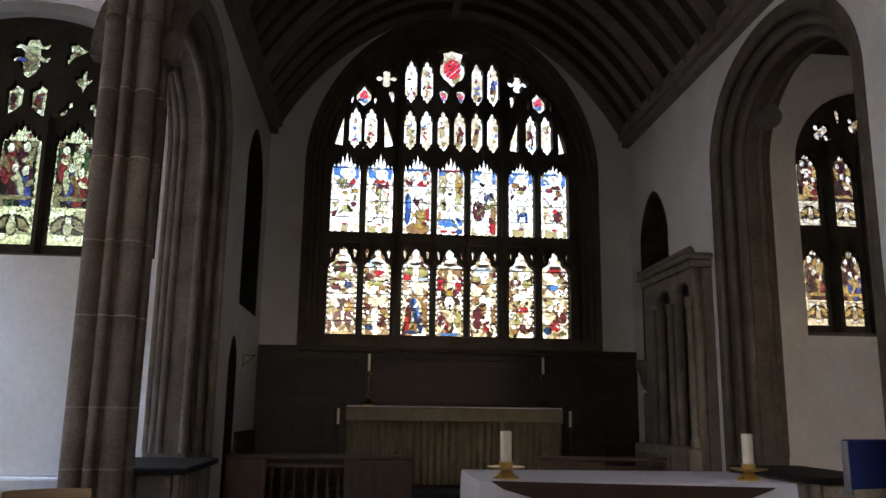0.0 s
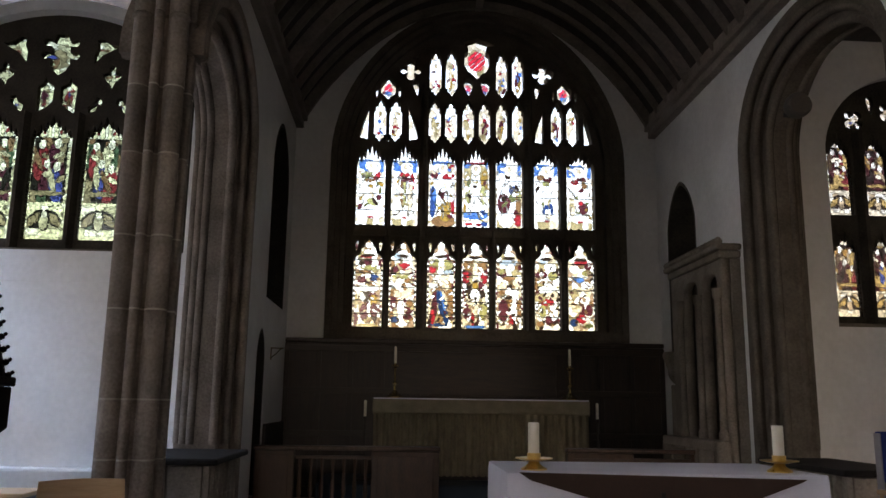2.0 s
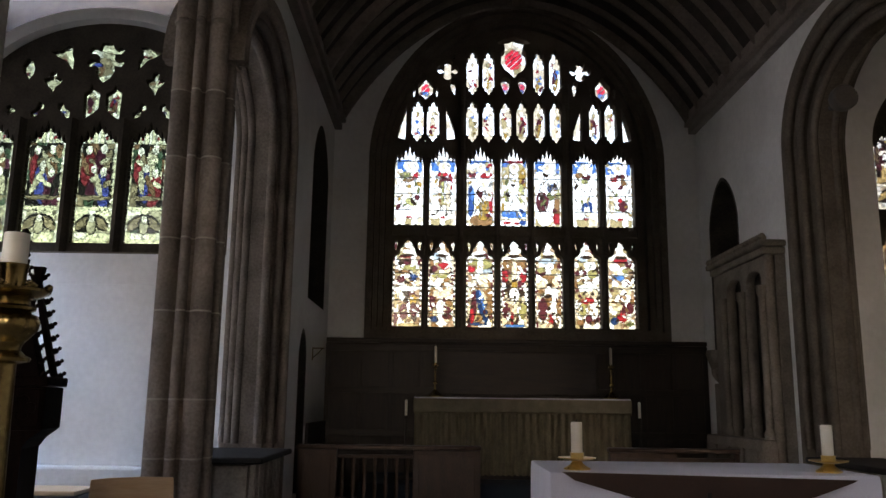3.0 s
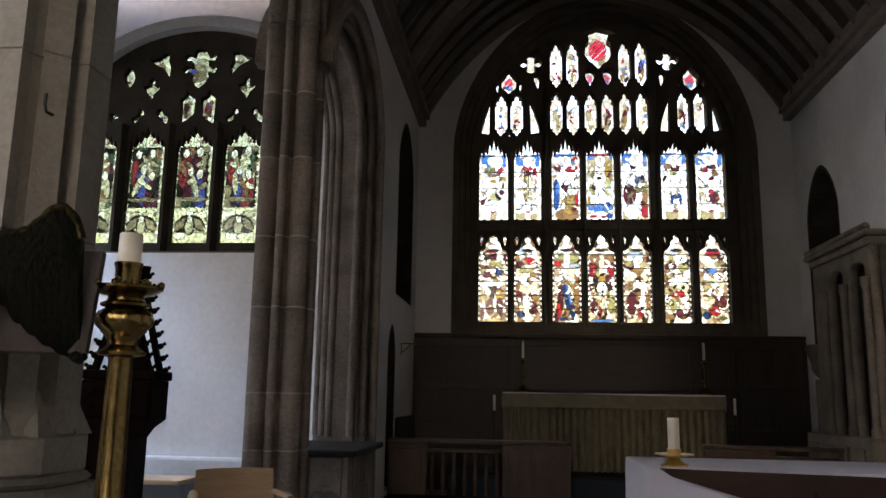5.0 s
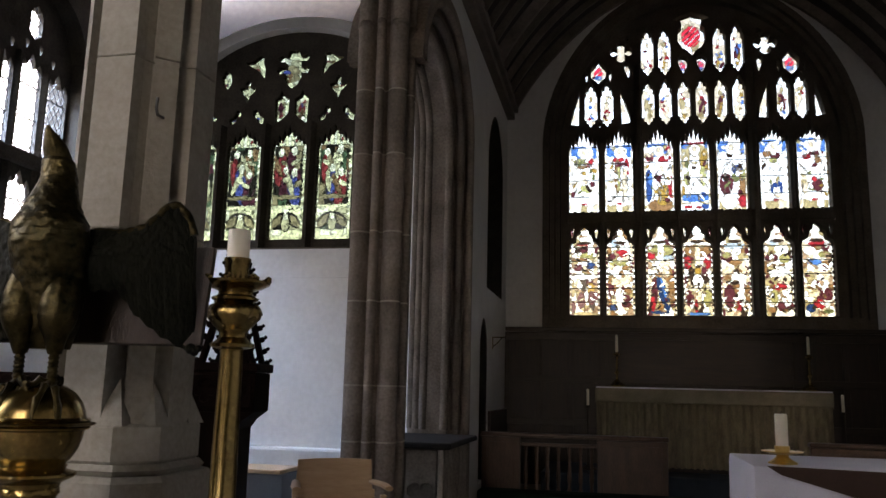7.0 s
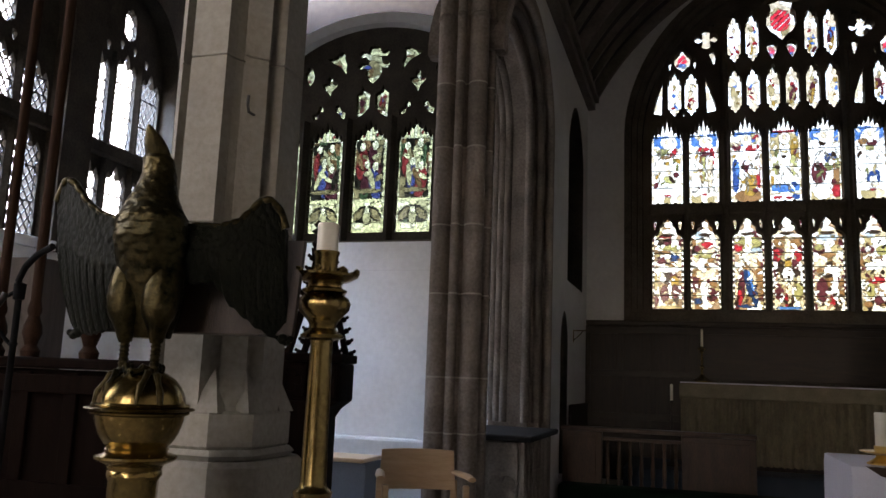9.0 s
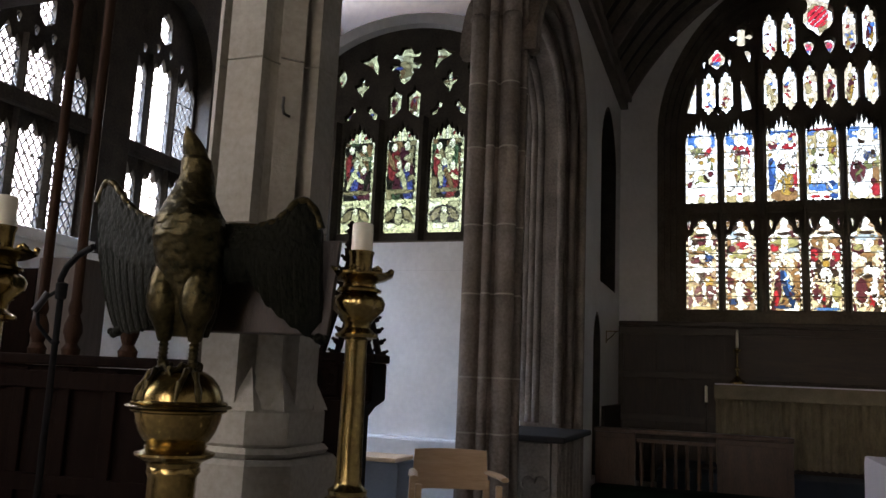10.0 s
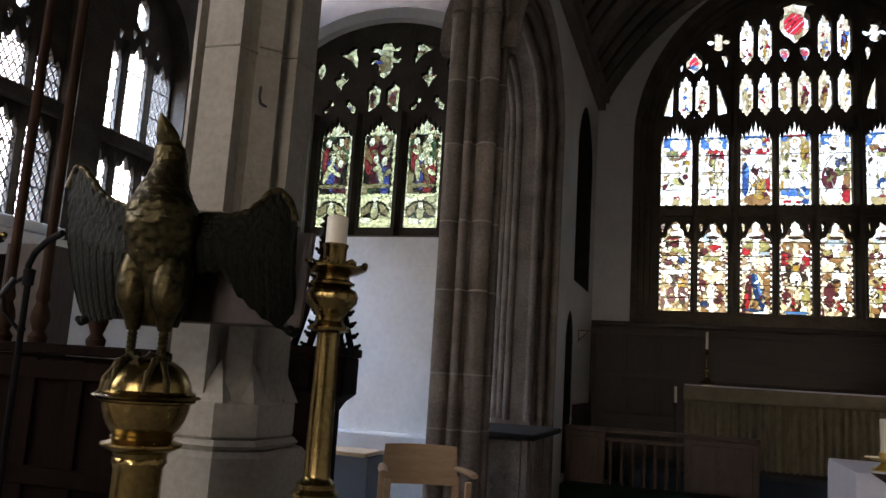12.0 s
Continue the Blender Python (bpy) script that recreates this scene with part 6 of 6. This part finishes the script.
def eagle_wing(s):
    """One half-raised wing: scaled coverts above, long overlapping quills below, a rolled upper edge."""
    if s < 0:
        tops = [(0.0, 1.80), (0.25, 1.812), (0.45, 1.838), (0.6, 1.874), (0.73, 1.925), (0.82, 1.955), (0.90, 1.962), (0.96, 1.94), (1.0, 1.89)]
        lows = [(0.0, 1.50), (0.3, 1.455), (0.7, 1.435), (1.0, 1.45)]
        reach, foot = 0.385, 0.30
    else:
        tops = [(0.0, 1.80), (0.4, 1.795), (0.58, 1.815), (0.68, 1.85), (0.76, 1.885), (0.84, 1.893), (0.93, 1.865), (1.0, 1.80)]
        lows = [(0.0, 1.60), (0.35, 1.612), (0.5, 1.54), (0.7, 1.48), (0.9, 1.435), (1.0, 1.43)]
        reach, foot = 0.325, 0.345
    bm = bmesh.new()
    nu, nv = 64, 40
    front, rear, rim = [], [], []
    for i in range(nu + 1):
        u = i / nu
        fl, rl = [], []
        for j in range(nv + 1):
            v = j / nv
            zt, zl = along(tops, u), along(lows, u)
            quill = (u * 9) % 1
            zl += 0.018 * abs(quill - 0.5) * (u > 0.1)
            z = zl + (zt - zl) * v
            out = foot + (reach - foot) * v ** 0.7
            x = s * (0.06 + out * u)
            y = 0.02 + 0.09 * u * u + 0.05 * (1 - v) * u
            if v < 0.55:
                y -= 0.0045 * (1 - quill) + 0.0006 * math.sin(150 * v + 40 * quill)
            else:
                row = (v - 0.55) / 0.075
                y -= 0.002 + 0.006 * (1 - row % 1) * (0.5 + 0.5 * math.cos(2 * math.pi * (u * 11 + 0.5 * (int(row) % 2))))
            y -= 0.035 * math.sin(math.pi * min(v * 1.05, 1)) * (1 - 0.4 * u)
            fl.append(bm.verts.new((x, y, z))), rl.append(bm.verts.new((x, y + 0.03 + 0.02 * v * (1 - v), z)))
        front.append(fl), rear.append(rl)
        if u > 0.12:
            rim.append((fl[-1].co + Vector((0, 0.012, 0.0))))
    for i in range(nu):
        for j in range(nv):
            bm.faces.new((front[i][j], front[i + 1][j], front[i + 1][j + 1], front[i][j + 1])), bm.faces.new((rear[i + 1][j], rear[i][j], rear[i][j + 1], rear[i + 1][j + 1]))
        for e in (0, nv):
            bm.faces.new((front[i][e], front[i + 1][e], rear[i + 1][e], rear[i][e]))
    for j in range(nv):
        for e in (0, nu):
            bm.faces.new((front[e][j], front[e][j + 1], rear[e][j + 1], rear[e][j]))
    bmesh.ops.recalc_face_normals(bm, faces=bm.faces)
    w = part("wing", bm, BRONZE, L, "dull green-black brass wing", smooth=True)
    # Tube in lighter brass draws the highlight along the wing's top edge.
    bm = bmesh.new()
    tube(bm, rim, 0.014, 10, [0.5 + 0.6 * k / len(rim) for k in range(len(rim))])
    part("rim", bm, HIGHLIT, w, "brass upper edge with its highlight in the colour", smooth=True)
    bm = bmesh.new()
    for k in range(3):
        bmesh.ops.create_icosphere(bm, subdivisions=2, radius=0.018 - 0.003 * k, matrix=pose(s * (0.05 + foot - 0.02 * (s < 0) + 0.012 * k), 0.13, 1.445 - 0.008 * (k % 2)))
    part("curl", bm, BRONZE, w, smooth=True)


def eagle_leg(s):
    """Feathered thigh, ringed shank and a foot of four claws that grip the ball."""
    bm = bmesh.new()
    line = [(s * (0.062 - 0.010 * t), -0.035 - 0.012 * math.sin(math.pi * t), 1.64 - 0.225 * t) for t in [k / 30 for k in range(31)]]
    tube(bm, line, 0.05, 18, [(0.85 + 0.25 * math.sin(math.pi * min(k / 24, 1)) - 0.45 * max(k - 18, 0) / 12) * (1 + 0.03 * (k % 4 == 0)) for k in range(31)])
    leg = part("leg", bm, HIGHLIT, L, "feathered brass leg with ringed shank", smooth=True)
    bm = bmesh.new()
    tube(bm, [(s * 0.052, -0.036, 1.43 - 0.0045 * k) for k in range(23)], 0.0145, 12, [1.15 if k % 3 == 0 else 0.92 for k in range(23)])
    part("shank", bm, HIGHLIT, leg, smooth=True)
    for dx, dy in ((-0.062, -0.05), (0.0, -0.085), (0.062, -0.05), (0.0, 0.06)):
        bm = bmesh.new()
        pts = []
        for k in range(9):
            t = k / 8
            x, y = s * 0.052 + dx * t * 1.05, -0.036 + dy * t * 1.05
            d = math.hypot(x, y)
            pts.append((x, y, 1.202 + math.sqrt(max(0.134 ** 2 - d * d, 0.0)) + 0.012 * (1 - t) + (0.012 if k in (3, 6) else 0.004)))
        tube(bm, pts, 0.009, 8, [1, 1, 1.05, 1.35, 1, 1.05, 1.3, 0.8, 0.3])
        part("claw", bm, HIGHLIT, leg, smooth=True)


part("body", eagle_body(), HIGHLIT, L, "brass breast and upturned head with small feathers", smooth=True)
for s in (-1, 1):
    eagle_wing(s), eagle_leg(s)
part("ball", lathe(bmesh.new(), [(0.07, 1.085), (0.084, 1.094), (0.102, 1.112), (0.118, 1.138), (0.128, 1.168), (0.132, 1.19), (0.134, 1.205), (0.134, 1.225), (0.130, 1.25), (0.118, 1.278), (0.098, 1.303), (0.07, 1.322), (0.035, 1.333), (0.01, 1.336)], seg=48), BRASS, L, smooth=True)
part("band", lathe(bmesh.new(), [(0.130, 1.192), (0.146, 1.198), (0.148, 1.203), (0.142, 1.206), (0.158, 1.209), (0.163, 1.213), (0.158, 1.217), (0.143, 1.219), (0.147, 1.224), (0.144, 1.229), (0.132, 1.232)], seg=48), BRASS, L, smooth=True)
part("collar", lathe(bmesh.new(), [(0.078, 1.030), (0.084, 1.045), (0.115, 1.060), (0.121, 1.066), (0.121, 1.073), (0.098, 1.080), (0.090, 1.086), (0.096, 1.092), (0.090, 1.098), (0.080, 1.102)], seg=48), BRASS, L, smooth=True)
part("column", lathe(bmesh.new(), [(0.10, 0.25), (0.12, 0.28), (0.09, 0.33), (0.076, 0.45), (0.074, 0.8), (0.076, 1.0), (0.082, 1.015), (0.080, 1.03), (0.076, 1.034)], seg=64, wobble=lambda a, z: 1 - (0.07 * abs(math.sin(4 * a)) ** 0.5 if 0.4 < z < 1.005 else 0)), BRASS, L, smooth=True)
part("base", lathe(bmesh.new(), [(0.30, 0.0), (0.30, 0.05), (0.26, 0.08), (0.2, 0.12), (0.16, 0.2), (0.11, 0.255)], seg=36), BRASS, L, smooth=True)
bm = bmesh.new()
box(bm, -0.33, 0.405, -0.012, 0.012, -0.165, 0.165, 0.004, pose(0.02, 0.175, 1.615, -12, 0, 0))
part("book_board", bm, OAK, L, "dark wooden book board behind the wings")

# ---- microphone and stalls ----
M = empty("microphone_stand", "black gooseneck microphone on a slim stand", "microphone")
part("pole", lathe(bmesh.new(), [(0.12, 0), (0.12, 0.015), (0.014, 0.03), (0.013, 1.40), (0.018, 1.41), (0.013, 1.42), (0.013, 1.58), (0.022, 1.585), (0.024, 1.645), (0.015, 1.65)], -2.665, 2.60, 12), BLACKPLASTIC, M, smooth=True)
bm = bmesh.new()
tube(bm, [(-2.665, 2.6, 1.62), (-2.665, 2.59, 1.66), (-2.62, 2.57, 1.71), (-2.54, 2.54, 1.75), (-2.45, 2.52, 1.78)], 0.013, 10)
part("gooseneck", bm, BLACKPLASTIC, M, smooth=True)
bm = bmesh.new()
tube(bm, [(-2.67, 2.595, 1.62), (-2.72, 2.58, 1.585), (-2.745, 2.57, 1.54), (-2.74, 2.575, 1.48), (-2.70, 2.59, 1.43), (-2.668, 2.6, 1.40)], 0.008, 8)
part("cable", bm, BLACKPLASTIC, M, smooth=True)
bm = bmesh.new()
tube(bm, [(-2.74, 2.55, 1.53), (-2.715, 2.56, 1.57), (-2.70, 2.57, 1.605)], 0.014, 10)
part("microphone", bm, surface("dark_metal", (0.012, 0.012, 0.013), (0.03, 0.03, 0.032), 0.5, 0.6), M, "dark metal microphone head", smooth=True)

SCREENOAK = surface("screen_oak", (0.02, 0.009, 0.005), (0.05, 0.024, 0.014), 0.7, spec=0.1, grain=30, blotch=4, bump=0.2, stretch=(6, 6, 0.8))
ST = empty("choir_stall", "dark panelled oak choir stall front with a baluster rail", "stall")
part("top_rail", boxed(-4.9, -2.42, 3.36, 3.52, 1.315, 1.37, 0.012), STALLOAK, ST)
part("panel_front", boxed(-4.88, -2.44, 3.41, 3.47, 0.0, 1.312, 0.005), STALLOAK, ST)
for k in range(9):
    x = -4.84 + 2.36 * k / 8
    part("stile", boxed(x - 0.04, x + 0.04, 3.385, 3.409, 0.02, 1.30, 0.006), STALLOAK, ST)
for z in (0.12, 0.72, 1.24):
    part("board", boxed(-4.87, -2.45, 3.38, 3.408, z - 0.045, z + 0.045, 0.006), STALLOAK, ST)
for x in (-3.40, -3.03, -3.63, -4.3):
    tall = x in (-3.40, -3.63, -4.3)
    part("baluster", lathe(bmesh.new(), [(0.045, 1.37), (0.05, 1.40), (0.03, 1.43), (0.05, 1.49), (0.046, 1.53), (0.028, 1.58), (0.036, 1.60)] + ([(0.036, 1.62), (0.027, 1.66), (0.027, 3.35), (0.045, 3.40), (0.03, 3.44)] if tall else [(0.028, 1.63), (0.012, 1.66)]), x, 3.44, 12), SCREENOAK, ST, smooth=True)
part("head_rail", boxed(-4.9, -2.42, 3.38, 3.50, 3.44, 3.56, 0.012), SCREENOAK, ST)
tagged(part("wall_cupboard", boxed(-4.50, -4.17, 4.2, 4.5, 0.0, 2.02, 0.012), surface("worn_brown_wood", (0.05, 0.038, 0.03), (0.10, 0.078, 0.062), 0.6, grain=30, blotch=4, bump=0.2, stretch=(6, 6, 0.8))), "plain brown wooden cupboard behind the stall", "cupboard")
tagged(part("dark_board", boxed(-5.3, -4.52, 4.22, 4.27, 0.0, 1.95, 0.01), STALLOAK), "tall dark wooden board standing behind the stall", "board")
